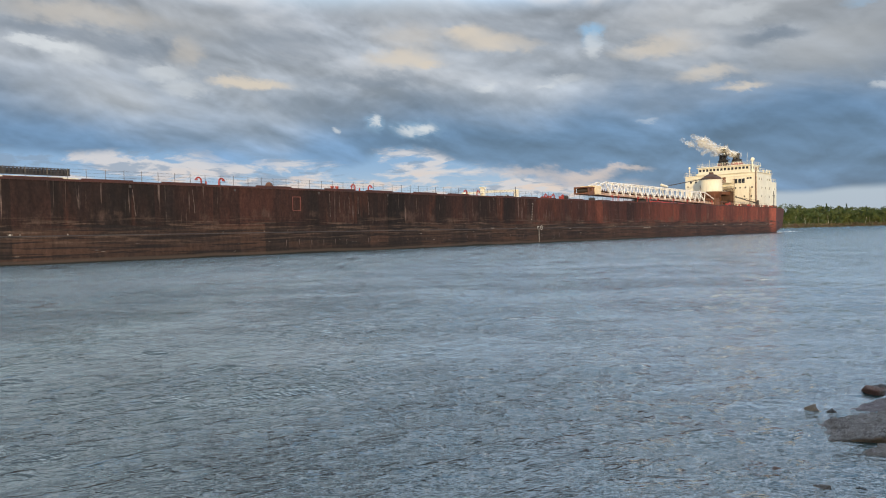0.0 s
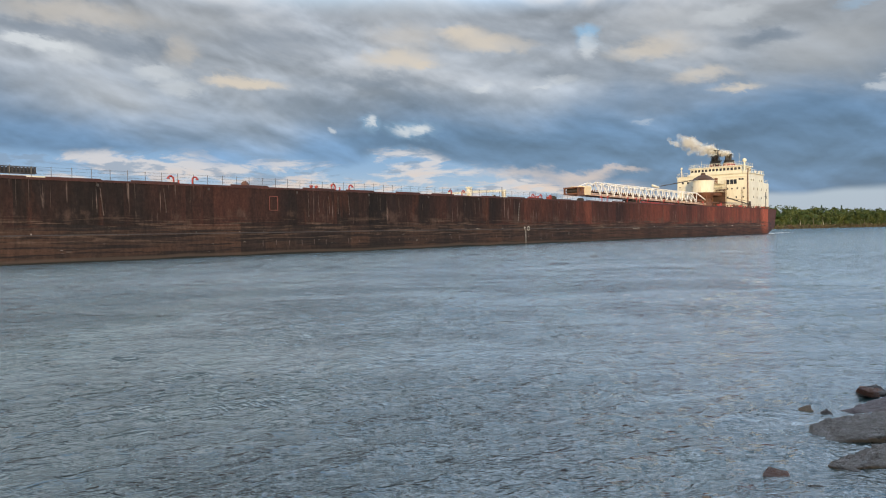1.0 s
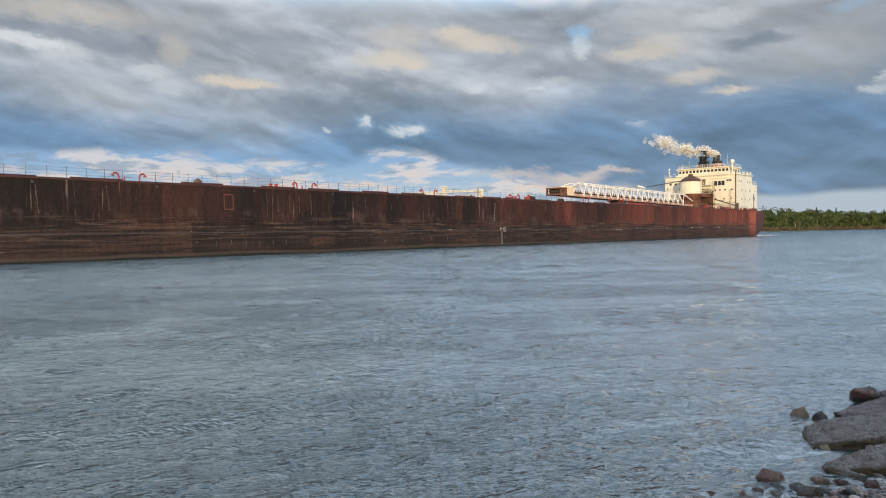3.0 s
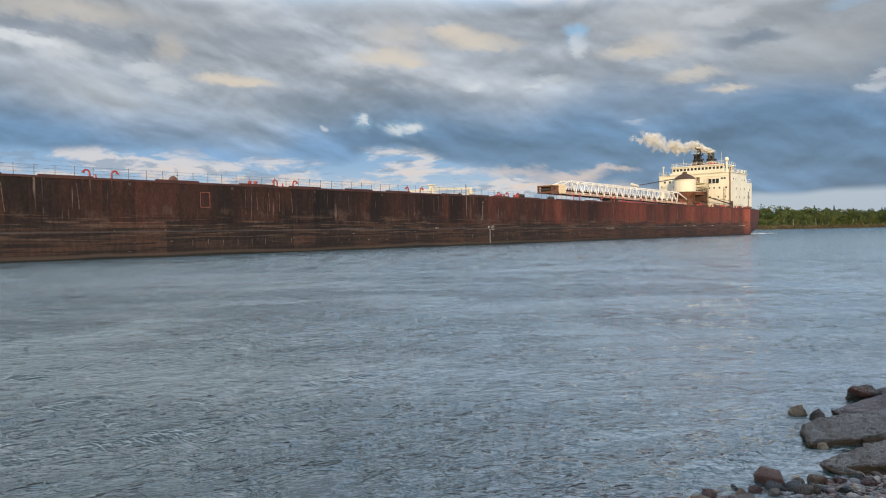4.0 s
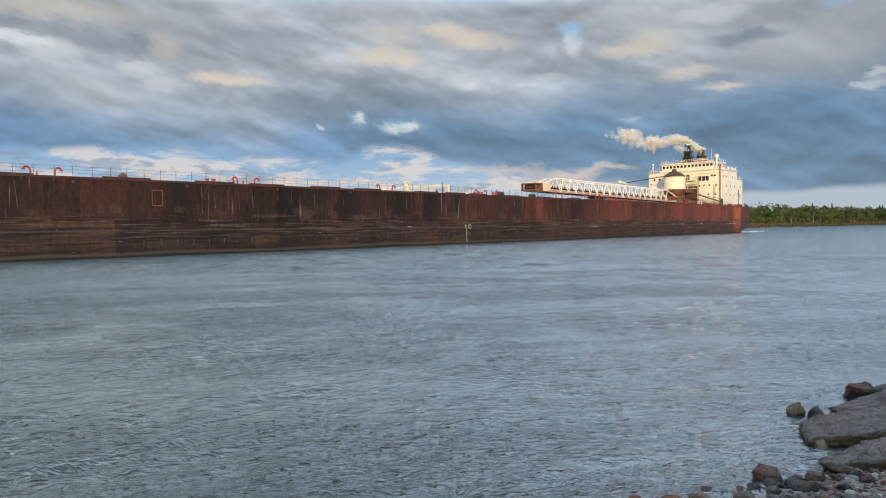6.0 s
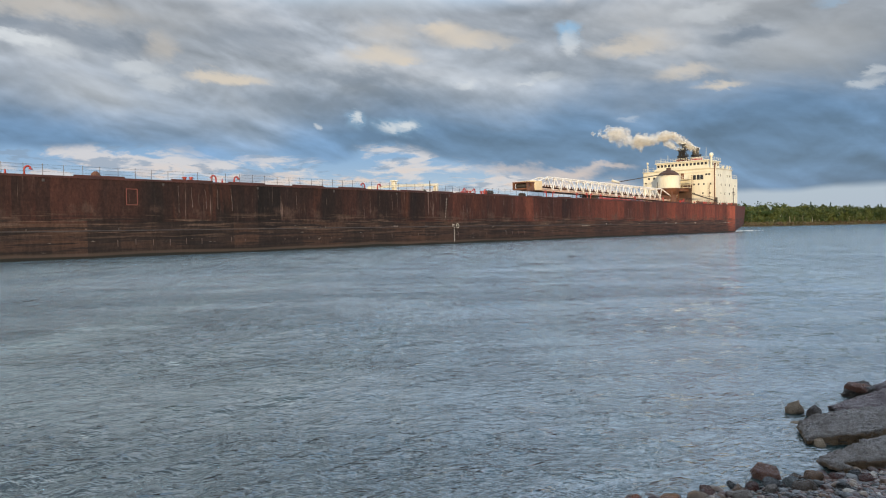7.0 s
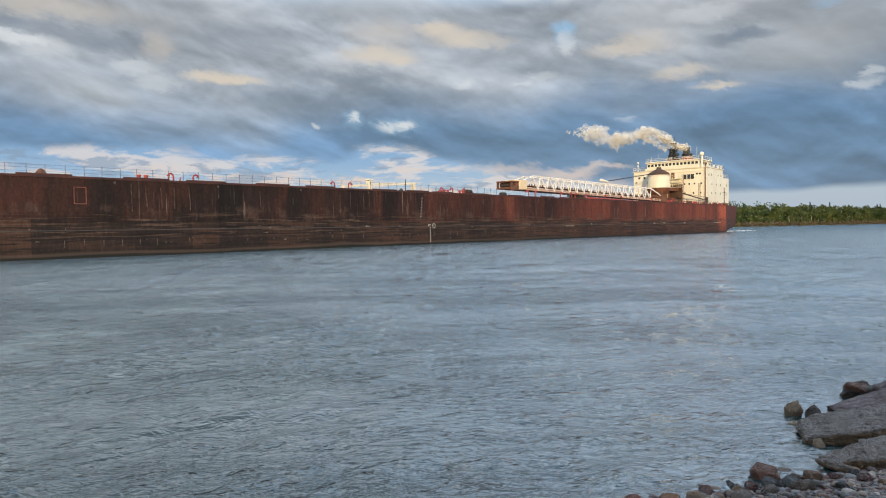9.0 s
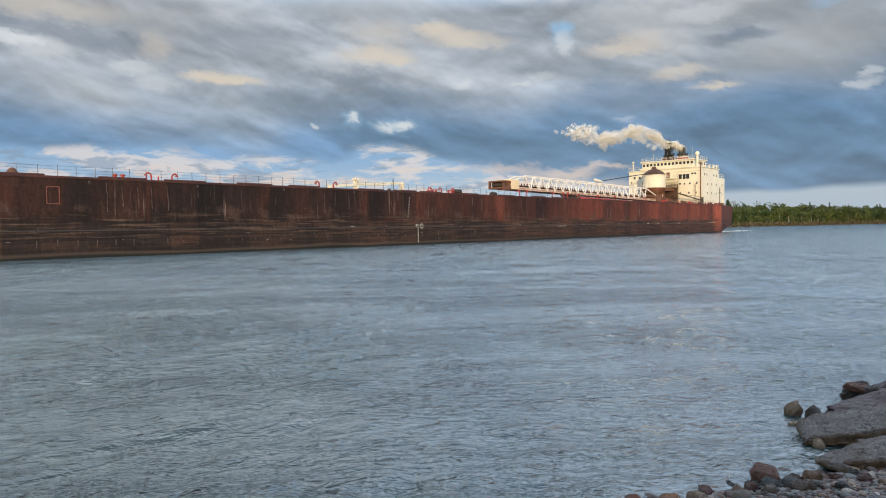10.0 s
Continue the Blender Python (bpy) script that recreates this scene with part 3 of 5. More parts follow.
        part("rubbing_strake", box(bmesh.new(), x, x + L, 15.98, 16.035 + 0.02 * rng.random(), 2.34, 2.43), DARK_STEEL, ship, "thin rubbing strake scraped by lock walls")
        x += L + 0.05
    # drip stains from the scuppers
    bm = bmesh.new()
    box(bm, -0.1, 0.1, 16.0, 16.07, 6.7, 6.95, 0.02)
    scup = part("scupper", bm, DARK_STEEL, ship)
    scup.location.x = 30
    for i in range(1, 22):
        twin(scup, Matrix.Translation((30 + 10.4 * i, 0, 0)))


def build_deck(ship):
    bm = bmesh.new()
    xs = [0.2, 6, 12, 17, 60, 120, 180, 240, 268, 280, 290, 298, 303]
    rows = [(bm.verts.new((x, half_width(x) - 0.15, DECK_Z - 0.12)), bm.verts.new((x, -half_width(x) + 0.15, DECK_Z - 0.12))) for x in xs]
    for a, b in zip(rows, rows[1:]):
        bm.faces.new((a[0], a[1], b[1], b[0]))
    deck = part("deck", bm, DECK_RED, ship, "red-brown steel deck")
    bm = box(bmesh.new(), -2.6, 2.6, -8.5, 8.5, DECK_Z - 0.1, DECK_Z + 0.5, 0.06)
    hatch = part("hatch_cover", bm, DECK_RED, ship)
    hatch.location.x = 100
    for i in range(1, 22):
        if not 4 < i < 6:
            twin(hatch, Matrix.Translation((100 + 7.3 * i, 0, 0)))
    return deck


def build_railing(ship):
    rail = empty("railing")
    rail.parent = ship
    tagged(rail, "thin grey wire railing with upright posts")
    bm = tube(bmesh.new(), (0, 15.6, DECK_Z - 0.1), (0, 15.6, DECK_Z + 1.0), 0.022, seg=6)
    post = part("post", bm, GREY_STEEL, rail)
    post.location.x = 22
    rng = random.Random(2)
    for i in range(1, 158):
        twin(post, Matrix.Translation((22 + 1.56 * i + 0.12 * rng.random(), 0, 0.06 * rng.random())))
    for z in (0.35, 0.66, 0.95):
        part("wire", tube(bmesh.new(), (22, 15.6, DECK_Z + z), (267, 15.6, DECK_Z + z), 0.009, seg=5), GREY_STEEL, rail)


def hook(ship, x, y, h, flip=1):
    """A red mooring davit or vent with a bent neck."""
    bm = bmesh.new()
    pts = [(0, 0, 0), (0, 0, h * 0.68), (0.08 * flip, 0, h * 0.86), (0.24 * flip, 0, h * 0.97), (0.42 * flip, 0, h * 0.94), (0.52 * flip, 0, h * 0.80)]
    for a, b in zip(pts, pts[1:]):
        tube(bm, a, b, 0.085, seg=8)
    lathe(bm, 0, 0, [(0, 0.2), (0.12, 0.2), (0.16, 0.12)], 10)
    tube(bm, pts[-1], (pts[-1][0] + 0.02, 0, pts[-1][2] - 0.12), 0.13, 0.18, 8)
    ob = part("vent", bm, RED_PAINT, ship, "red goose-neck deck vent")
    ob.location = (x, y, DECK_Z - 0.12)
    return ob


def winch(ship, x, y, mat, s=1.0):
    w = empty("winch", x, y, DECK_Z - 0.12)
    w.parent = ship
    tagged(w, "mooring winch with drum and side frames")
    bm = tube(bmesh.new(), (-0.7 * s, 0, 0.65 * s), (0.7 * s, 0, 0.65 * s), 0.3 * s, seg=14)
    for e in (-0.7, 0, 0.7):
        tube(bm, ((e - 0.04) * s, 0, 0.65 * s), ((e + 0.04) * s, 0, 0.65 * s), 0.5 * s, seg=14)
    part("drum", bm, mat, w)
    bm = box(bmesh.new(), -0.95 * s, -0.8 * s, -0.45 * s, 0.45 * s, 0, 0.95 * s, 0.05)
    box(bm, 0.8 * s, 0.95 * s, -0.45 * s, 0.45 * s, 0, 0.95 * s, 0.05)
    box(bm, -1.0 * s, 1.0 * s, -0.5 * s, 0.5 * s, 0, 0.1 * s)
    part("frame", bm, mat, w)
    return w


def deck_fittings(ship):
    for x, f in ((189.0, 1), (187.1, -1), (169.4, 1), (167.3, -1), (148.9, 1), (146.7, -1), (129.6, -1), (126.8, 1), (124.0, 1), (107.3, 1), (105.4, -1), (93.5, 1), (92.3, -1)):
        hook(ship, x, 14.8, 0.98 if x > 120 else 1.3, f)
    for x in (188.5, 168.7, 169.9):
        bm = lathe(bmesh.new(), 0, 0, [(0, 0.2), (0.15, 0.19), (0.2, 0.1), (0.62, 0.05)], 10)
        part("fairlead_post", bm, RED_PAINT, ship, "small red tapered post").location = (x, 14.8, DECK_Z - 0.12)
    for x in (172.55, 128.4, 125.0):
        bm = bmesh.new()
        for dx in (-0.35, 0.35):
            lathe(bm, dx, 0, [(0, 0.17), (0.5, 0.17), (0.52, 0.23), (0.64, 0.23), (0.67, 0.1)], 12)
        box(bm, -0.6, 0.6, -0.25, 0.25, 0, 0.08)
        b = part("bollard", bm, RED_PAINT, ship, "red twin mooring bollard")
        b.location = (x, 14.9, DECK_Z - 0.12)
    winch(ship, 122.0, 13.6, DARK_STEEL, 0.85)
    winch(ship, 113.2, 13.8, DARK_STEEL, 0.7)
    winch(ship, 127.6, 13.2, RED_PAINT, 0.6)
    rng = random.Random(21)
    for i in range(22):
        x = 5.0 + 2.1 * i + rng.uniform(-0.6, 0.6)
        kind = rng.random()
        if kind < 0.4:
            o = part("bollard", lathe(bmesh.new(), 0, 0, [(0, 0.2), (0.55, 0.18), (0.58, 0.26), (0.7, 0.26), (0.74, 0.1)], 10), RED_PAINT if rng.random() < 0.5 else BROWN_STEEL, ship)
        elif kind < 0.7:
            o = part("vent_cap", lathe(bmesh.new(), 0, 0, [(0, 0.22), (0.6, 0.22), (0.62, 0.42), (0.85, 0.4), (0.98, 0.15)], 12), BROWN_STEEL, ship)
        else:
            o = part("deck_locker", box(bmesh.new(), -0.6, 0.6, -0.35, 0.35, 0, 0.8, 0.05), RED_PAINT if rng.random() < 0.4 else BROWN_STEEL, ship)
        o.location = (x, 14.3 if x > 17 else half_width(x) - 1.6, DECK_Z - 0.12)
    for x, h in ((96.8, 1.3), (88.0, 1.2), (80.5, 1.25), (73.0, 1.2), (59.0, 1.3), (47.5, 1.2)):
        hook(ship, x, 14.4, h, 1 if int(x) % 2 else -1)
    bm = lathe(bmesh.new(), 0, 0, [(0, 0.45), (0.35, 0.45), (0.62, 0.3), (0.75, 0.12)], 14)
    d = part("vent_cap", bm, BROWN_STEEL, ship, "small domed brown deck ventilator")
    d.location = (181.4, 15.0, DECK_Z - 0.1)
    bm = bmesh.new()
    tube(bm, (133.9, 12, DECK_Z), (133.9, 12, DECK_Z + 2.0), 0.06, seg=8)
    part("light_post", bm, GREY_STEEL, ship)


def deck_crane(ship):
    """Long cream gantry that lifts the hatch covers, seen end-on along the deck."""
    c = empty("hatch_crane", 0, 8, DECK_Z - 0.12)
    c.parent = ship
    tagged(c, "cream hatch crane with a long box girder")
    bm = beam(bmesh.new(), (142.3, 0, 1.0), (137.6, 0, 1.35), 0.45, 0.36)
    beam(bm, (137.6, 0, 1.4), (128.2, 0, 1.95), 0.5, 0.4)
    part("girder", bm, WHITE_PAINT, c)
    for x, h in ((128.4, 2.1), (142.1, 1.1), (137.4, 1.9)):
        bm = box(bmesh.new(), x - 0.25, x + 0.25, -0.35, 0.35, 0, h, 0.05)
        part("leg", bm, WHITE_PAINT, c)
    bm = box(bmesh.new(), 137.1, 137.7, -0.35, 0.35, 1.6, 2.0, 0.05)
    box(bm, 137.0, 137.9, -0.4, 0.4, 2.05, 2.25, 0.04)
    part("trolley", bm, WHITE_PAINT, c)
    bm = lathe(bmesh.new(), 131.2, 0.2, [(0.1, 0.3), (0.5, 0.45), (0.9, 0.3), (1.1, 0.1)], 12)
    part("sheave", bm, DARK_STEEL, c)
    bm = tube(bmesh.new(), (129.2, 0.2, 0.1), (131.8, 0.2, 1.1), 0.07, seg=8)
    part("brace", bm, WHITE_PAINT, c)


def gangway(ship):
    """Dark ribbed accommodation ladder laid along the deck."""
    g = empty("gangway", 0, 10.0, DECK_Z + 0.22)
    g.parent = ship
    tagged(g, "dark ribbed gangway stowed on pale chocks")
    bm = beam(bmesh.new(), (199.7, 0, 0.62), (223, 0, 0.62), 0.7, 0.08)
    beam(bm, (199.7, 0.3, 1.18), (223, 0.3, 1.18), 0.08, 0.07)
    part("stringer", bm, DARK_STEEL, g)
    rib = part("rib", box(bmesh.new(), -0.06, 0.06, 0.25, 0.36, 0.6, 1.2), DARK_STEEL, g)
    rib.location.x = 199.8
    for i in range(1, 78):
        twin(rib, Matrix.Translation((199.8 + 0.3 * i, 0, 0)))
    part("side_plate", box(bmesh.new(), 199.7, 223, -0.3, -0.22, 0.6, 1.15), DARK_STEEL, g)
    part("chock", box(bmesh.new(), 199.0, 223, -0.3, 0.3, -0.34, 0.42), WHITE_PAINT, g)


ROOF_RECESS_BROWN = worn("dark_brown_roof_and_recess", (0.050, 0.028, 0.020), (0.085, 0.046, 0.032), 0.6, 0.65)
RUSTY_CREAM = worn("rusty_pink_cream_paint", (0.46, 0.29, 0.20), (0.62, 0.46, 0.36), 1.1, 0.65, rust=(0.26, 0.10, 0.06), amount=0.52, stretch=(1, 1, 0.4))


def build_boom(ship):
    boom = empty("unloading_boom")
    boom.parent = ship
    tagged(boom, "white lattice unloading boom laid along the deck")
    x0, x1 = 21.0, 90.5
    bot = lambda x: 8.75 + (x - x0) / 74.0 * 1.15
    top = lambda x: bot(x) + (3.1 if 27 < x < 88 else 0.2)
    for s in (-1, 1):
        y = 1.55 * s
        part("lower_chord", beam(bmesh.new(), (x0, y, bot(x0)), (x1, y, bot(x1)), 0.24, 0.28), RUSTY_CREAM, boom)
        part("upper_chord", beam(bmesh.new(), (31, y * 0.75, bot(31) + 3.1), (86.7, y * 0.75, bot(86.7) + 2.95), 0.24, 0.24), BOOM_WHITE, boom)
        part("end_strut", beam(bmesh.new(), (31, y * 0.75, bot(31) + 3.1), (x0 + 1, y, bot(x0) + 0.3), 0.24), BOOM_WHITE, boom)
        part("end_strut", beam(bmesh.new(), (86.7, y * 0.75, bot(86.7) + 2.95), (91.8, y, bot(91) + 1.4), 0.2), BOOM_WHITE, boom)
        n = 18
        step = (86.7 - 31) / n
        for i in range(n):
            xa = 31 + i * step
            xm, xb = xa + step / 2, xa + step
            part("diagonal", beam(bmesh.new(), (xa, y * 0.75, bot(xa) + 3.05), (xm, y, bot(xm)), 0.15), BOOM_WHITE, boom)
            part("diagonal", beam(bmesh.new(), (xm, y, bot(xm)), (xb, y * 0.75, bot(xb) + 3.0), 0.15), BOOM_WHITE, boom)
            if s > 0:
                part("cross_tie", beam(bmesh.new(), (xa, -1.16, bot(xa) + 3.05), (xa, 1.16, bot(xa) + 3.05), 0.12), BOOM_WHITE, boom)
                part("post", beam(bmesh.new(), (xm, 1.3, bot(xm) + 0.2), (xm, 1.3, bot(xm) + 1.35), 0.1), BOOM_WHITE, boom)
    # conveyor trough with idler brackets inside the lattice
    part("conveyor_deck", beam(bmesh.new(), (24, 0, bot(24) + 0.85), (90, 0, bot(90) + 0.85), 2.0, 0.1), BROWN_STEEL, boom, "rust-brown conveyor trough")
    part("walkway", beam(bmesh.new(), (24, 1.3, bot(24) + 0.35), (90, 1.3, bot(90) + 0.35), 0.5, 0.22), RUSTY_CREAM, boom, "rust-streaked walkway")
    idler = part("idler", box(bmesh.new(), -0.15, 0.15, 1.0, 1.12, -0.2, 0.16), BROWN_STEEL, boom)
    idler.matrix_basis = Matrix.Translation((26, 0, bot(26) + 1.1))
    for i in range(1, 64):
        x = 26 + 0.98 * i
        twin(idler, Matrix.Translation((x, 0, bot(x) + 1.1)))
    part("underside", beam(bmesh.new(), (24, 0, bot(24) - 0.12), (90, 0, bot(90) - 0.12), 2.6, 0.12), BROWN_STEEL, boom)
    # head of the boom
    part("head_panel", box(bmesh.new(), 89.6, 92.4, -1.9, 1.9, 9.7, 11.7, 0.1), CREAM_PAINT, boom, "cream steel head panel")
    bm = box(bmesh.new(), 92.4, 95.0, -1.9, 1.9, 9.75, 10.1, 0.05)
    box(bm, 92.4, 95.0, -1.9, 1.9, 11.1, 11.4, 0.05)
    for y in (-1.85, 1.65):
        box(bm, 94.4, 95.0, y, y + 0.2, 10.0, 11.2)
    box(bm, 92.4, 93.4, -1.8, 1.8, 10.0, 11.2)
    box(bm, 92.6, 95.1, 1.7, 1.95, 9.5, 10.4, 0.04)
    part("head_chute", bm, BROWN_STEEL, boom, "rusty brown discharge chute")
    part("pulley", tube(bmesh.new(), (94.0, -1.5, 10.6), (94.0, 1.5, 10.6), 0.45, seg=14), DARK_STEEL, boom)
    # cradle, luffing gear and stay
    bm = box(bmesh.new(), 66.4, 67.6, -1.9, 1.9, DECK_Z, 9.2, 0.05)
    box(bm, 65.8, 68.2, -2.2, 2.2, 9.0, 9.3, 0.04)
    part("cradle", bm, DARK_STEEL, boom)
    bm = lathe(bmesh.new(), 0, 0, [(-1.9, 0.2), (-1.7, 0.3), (1.7, 0.36), (1.9, 0.2)], 12)
    bmesh.ops.rotate(bm, verts=bm.verts, matrix=Matrix.Rotation(radians(84), 3, "Y"))
    bmesh.ops.translate(bm, verts=bm.verts, vec=(54.5, 0, 13.1))
    part("stay_block", bm, WHITE_PAINT, boom, smooth=True)
    for y in (-0.5, 0.5):
        part("stay", tube(bmesh.new(), (52.5, y, 13.2), (21.5, y, 17.0), 0.07, seg=6), DARK_STEEL, boom)
    part("base_frame", beam(bmesh.new(), (66, 1.9, 8.6), (23, 1.9, 7.9), 0.3, 0.5), RED_PAINT, boom)
    bm = box(bmesh.new(), 19.2, 23.6, -2.4, 2.4, DECK_Z, 8.6, 0.1)
    tube(bm, (21.0, -2.2, 9.1), (21.0, 2.2, 9.1), 0.6, seg=14)
    part("hinge", bm, BROWN_STEEL, boom)


def window(parent, x, y, z, w, h, face):
    """A framed pane; face 'f' looks to the bow, 's' to port."""
    f = 0.06
    bm = bmesh.new()
    if face == "f":
        for a in ((y - w / 2 - f, y - w / 2, z - h / 2 - f, z + h / 2 + f), (y + w / 2, y + w / 2 + f, z - h / 2 - f, z + h / 2 + f), (y - w / 2, y + w / 2, z - h / 2 - f, z - h / 2), (y - w / 2, y + w / 2, z + h / 2, z + h / 2 + f)):
            box(bm, x, x + 0.05, *a)
        pane = box(bmesh.new(), x - 0.1, x + 0.012, y - w / 2, y + w / 2, z - h / 2, z + h / 2)
    else:
        for a in ((x - w / 2 - f, x - w / 2, z - h / 2 - f, z + h / 2 + f), (x + w / 2, x + w / 2 + f, z - h / 2 - f, z + h / 2 + f), (x - w / 2, x + w / 2, z - h / 2 - f, z - h / 2), (x - w / 2, x + w / 2, z + h / 2, z + h / 2 + f)):
            box(bm, a[0], a[1], y, y + 0.05, a[2], a[3])
        pane = box(bmesh.new(), x - w / 2, x + w / 2, y - 0.1, y + 0.012, z - h / 2, z + h / 2)
    part("window_frame", bm, WHITE_PAINT, parent)
    part("window_pane", pane, GLASS, parent)


def roof_rail(parent, pts, z, h=1.0):
    bm = bmesh.new()
    for a, b in zip(pts, pts[1:]):
        L = math.dist(a, b)
        k = max(1, round(L / 1.6))
        for i in range(k + 1):
            p = [a[j] + (b[j] - a[j]) * i / k for j in (0, 1)]
            tube(bm, (*p, z), (*p, z + h), 0.04, seg=5)
        for q in (0.5, 1.0):
            tube(bm, (*a, z + h * q), (*b, z + h * q), 0.03, seg=5)
    part("roof_rail", bm, WHITE_PAINT, parent)


def build_house(ship):
    house = empty("deckhouse")
    house.parent = ship
    tagged(house, "cream-white aft deckhouse with bridge and rows of windows")
    D = DECK_Z - 0.12
    part("main_block", box(bmesh.new(), 5.6, 18.17, -10.35, 11.2, D, 17.75, 0.12), WHITE_PAINT, house)
    part("aft_block", box(bmesh.new(), 0.8, 5.65, -9.8, 11.15, D, 15.4, 0.1), WHITE_PAINT, house)
    part("roof_plate", box(bmesh.new(), 5.2, 18.45, -10.6, 11.45, 17.75, 17.92, 0.04), WHITE_PAINT, house)
    part("bridge_deck", box(bmesh.new(), 8.0, 18.6, -6.6, 9.4, 17.92, 18.5, 0.08), WHITE_PAINT, house)
    part("bridge", box(bmesh.new(), 9.5, 18.3, -6.1, 9.0, 18.5, 20.05, 0.1), WHITE_PAINT, house)
    part("bridge_roof", box(bmesh.new(), 9.0, 18.75, -6.5, 9.4, 20.05, 20.35, 0.08), WHITE_PAINT, house)
    part("eyebrow", box(bmesh.new(), 18.17, 18.4, -10.2, 11.1, 16.9, 17.05, 0.03), WHITE_PAINT, house)
    for i in range(14):
        window(house, 18.3, -5.45 + i * 1.075, 19.35, 0.72, 0.72, "f")
    for i in range(4):
        window(house, 10.6 + 1.9 * i, 9.0, 19.35, 1.1, 0.72, "s")
    for y in (-8.5, -6.9):
        window(house, 18.17, y, 15.95, 0.6, 0.6, "f")
    for y, w in ((5.2, 0.9), (6.3, 0.9), (7.3, 0.9)):
        window(house, 18.17, y, 15.5, w, 1.35, "f")
    for y in (8.6, 9.4):
        window(house, 18.17, y, 16.2, 0.6, 0.5, "f")
    for y in (5.1, 6.4, 7.9, 9.8):
        window(house, 18.17, y, 13.5, 0.42, 0.5, "f")
    for y in (5.2, 7.6, 9.6):
        window(house, 18.17, y, 10.9, 0.42, 0.5, "f")
    for z, xs in ((15.9, (7.4, 9.5, 14.6, 16.4)), (13.3, (3.0, 7.6, 11.0, 14.2)), (10.8, (3.1, 7.6, 11.4, 14.4))):
        for x in xs:
            window(house, x, 11.2 if x > 5.6 else 11.15, z, 0.55, 0.6, "s")
    # flat dark box on the wall, coloured for the shade inside an opening
    part("recess", box(bmesh.new(), 18.0, 18.25, 0.2, 4.5, D, 13.5, 0.05), ROOF_RECESS_BROWN, house, "dark brown panel standing in for a shaded recess in the front wall")
    for z in (15.0, 13.9, 12.6):
        part("balcony", box(bmesh.new(), 18.17, 20.2, 0.6, 4.2, z, z + 0.12, 0.02), WHITE_PAINT, house)
        roof_rail(house, [(20.1, 0.7), (20.1, 4.1), (18.3, 4.1)], z + 0.1, 0.95)
    part("side_door", box(bmesh.new(), 18.15, 18.24, 1.2, 2.2, 15.1, 17.0, 0.02), BROWN_STEEL, house)
    roof_rail(house, [(9.2, -6.3), (18.5, -6.3), (18.5, 9.2), (9.2, 9.2)], 20.35, 0.9)
    roof_rail(house, [(18.3, -6.9), (18.3, -10.3), (6.0, -10.3)], 17.92, 1.05)
    roof_rail(house, [(18.3, 9.6), (18.3, 11.2), (5.6, 11.2), (5.6, 6.0)], 17.92, 1.05)
    roof_rail(house, [(5.0, 11.0), (1.0, 11.0), (1.0, 4.0)], 15.4, 1.05)
    for z in (12.1, 14.6):
        part("deck_line", box(bmesh.new(), 18.17, 18.23, 4.6, 11.2, z, z + 0.09), WHITE_PAINT, house)
        part("deck_line", box(bmesh.new(), 5.7, 18.17, 11.2, 11.26, z, z + 0.09), WHITE_PAINT, house)
    for y0, y1, z in ((4.4, 4.7, 12.0), (9.1, 9.3, 9.2)):
        bm = bmesh.new()
        for y in (y0, y0 + 0.45):
            tube(bm, (18.32, y, z - 3.0), (18.32, y, z + 4.4), 0.035, seg=5)
        for k in range(20):
            tube(bm, (18.32, y0, z - 2.8 + 0.36 * k), (18.32, y0 + 0.45, z - 2.8 + 0.36 * k), 0.025, seg=5)
        part("ladder", bm, BROWN_STEEL, house)
    for y, z in ((-9.4, 14.5), (-7.4, 12.8), (-5.4, 14.6)):
        part("floodlight", box(bmesh.new(), 18.17, 18.5, y - 0.2, y + 0.2, z, z + 0.3, 0.04), GREY_STEEL, house)
    # dark pipe up the corner, white radome on a post
    part("corner_pipe", tube(bmesh.new(), (18.35, 10.95, D), (18.35, 10.95, 19.2), 0.16, seg=8), BROWN_STEEL, house, "dark brown standpipe")
    mast = part("radome_post", tube(bmesh.new(), (18.0, 9.9, 17.9), (18.0, 9.9, 21.4), 0.3, 0.24, 12), WHITE_PAINT, house)
    part("radome", lathe(bmesh.new(), 18.0, 9.9, [(21.1, 0.4), (21.25, 0.52), (21.6, 0.6), (21.95, 0.52), (22.15, 0.3), (22.2, 0.1)], 16), WHITE_PAINT, house, "white radome", True)
    lamp = part("lamp_post", tube(bmesh.new(), (18.0, -9.0, 17.9), (18.0, -9.0, 20.2), 0.1, seg=8), WHITE_PAINT, house)
    part("lamp_head", lathe(bmesh.new(), 18.0, -9.0, [(20.2, 0.12), (20.3, 0.3), (20.6, 0.34), (20.85, 0.2)], 12), WHITE_PAINT, house)
    part("lamp_bracket", lathe(bmesh.new(), 18.0, -9.0, [(19.3, 0.1), (19.4, 0.26), (19.7, 0.26), (19.8, 0.1)], 12), WHITE_PAINT, house)
    for x, y, h in ((17.5, -5.0, 1.6), (17.6, -2.9, 2.2), (16.5, 7.9, 3.6), (15.0, 8.8, 1.8)):
        part("aerial", tube(bmesh.new(), (x, y, 20.3), (x, y, 20.4 + h), 0.05, 0.03, 6), WHITE_PAINT, house)
    for x, y in ((8.5, 10.8), (6.5, 10.9), (11.5, 10.8)):
        part("roof_vent", lathe(bmesh.new(), x, y, [(17.9, 0.18), (18.5, 0.18), (18.55, 0.3), (18.75, 0.3), (18.85, 0.12)], 12), WHITE_PAINT, house)
    # aft deck gear beside the house
    bm = beam(bmesh.new(), (24.6, 7.2, 10.6), (19.3, 11.6, 8.6), 0.28)
    tube(bm, (19.3, 11.8, D), (19.3, 11.8, 9.5), 0.3, seg=10)
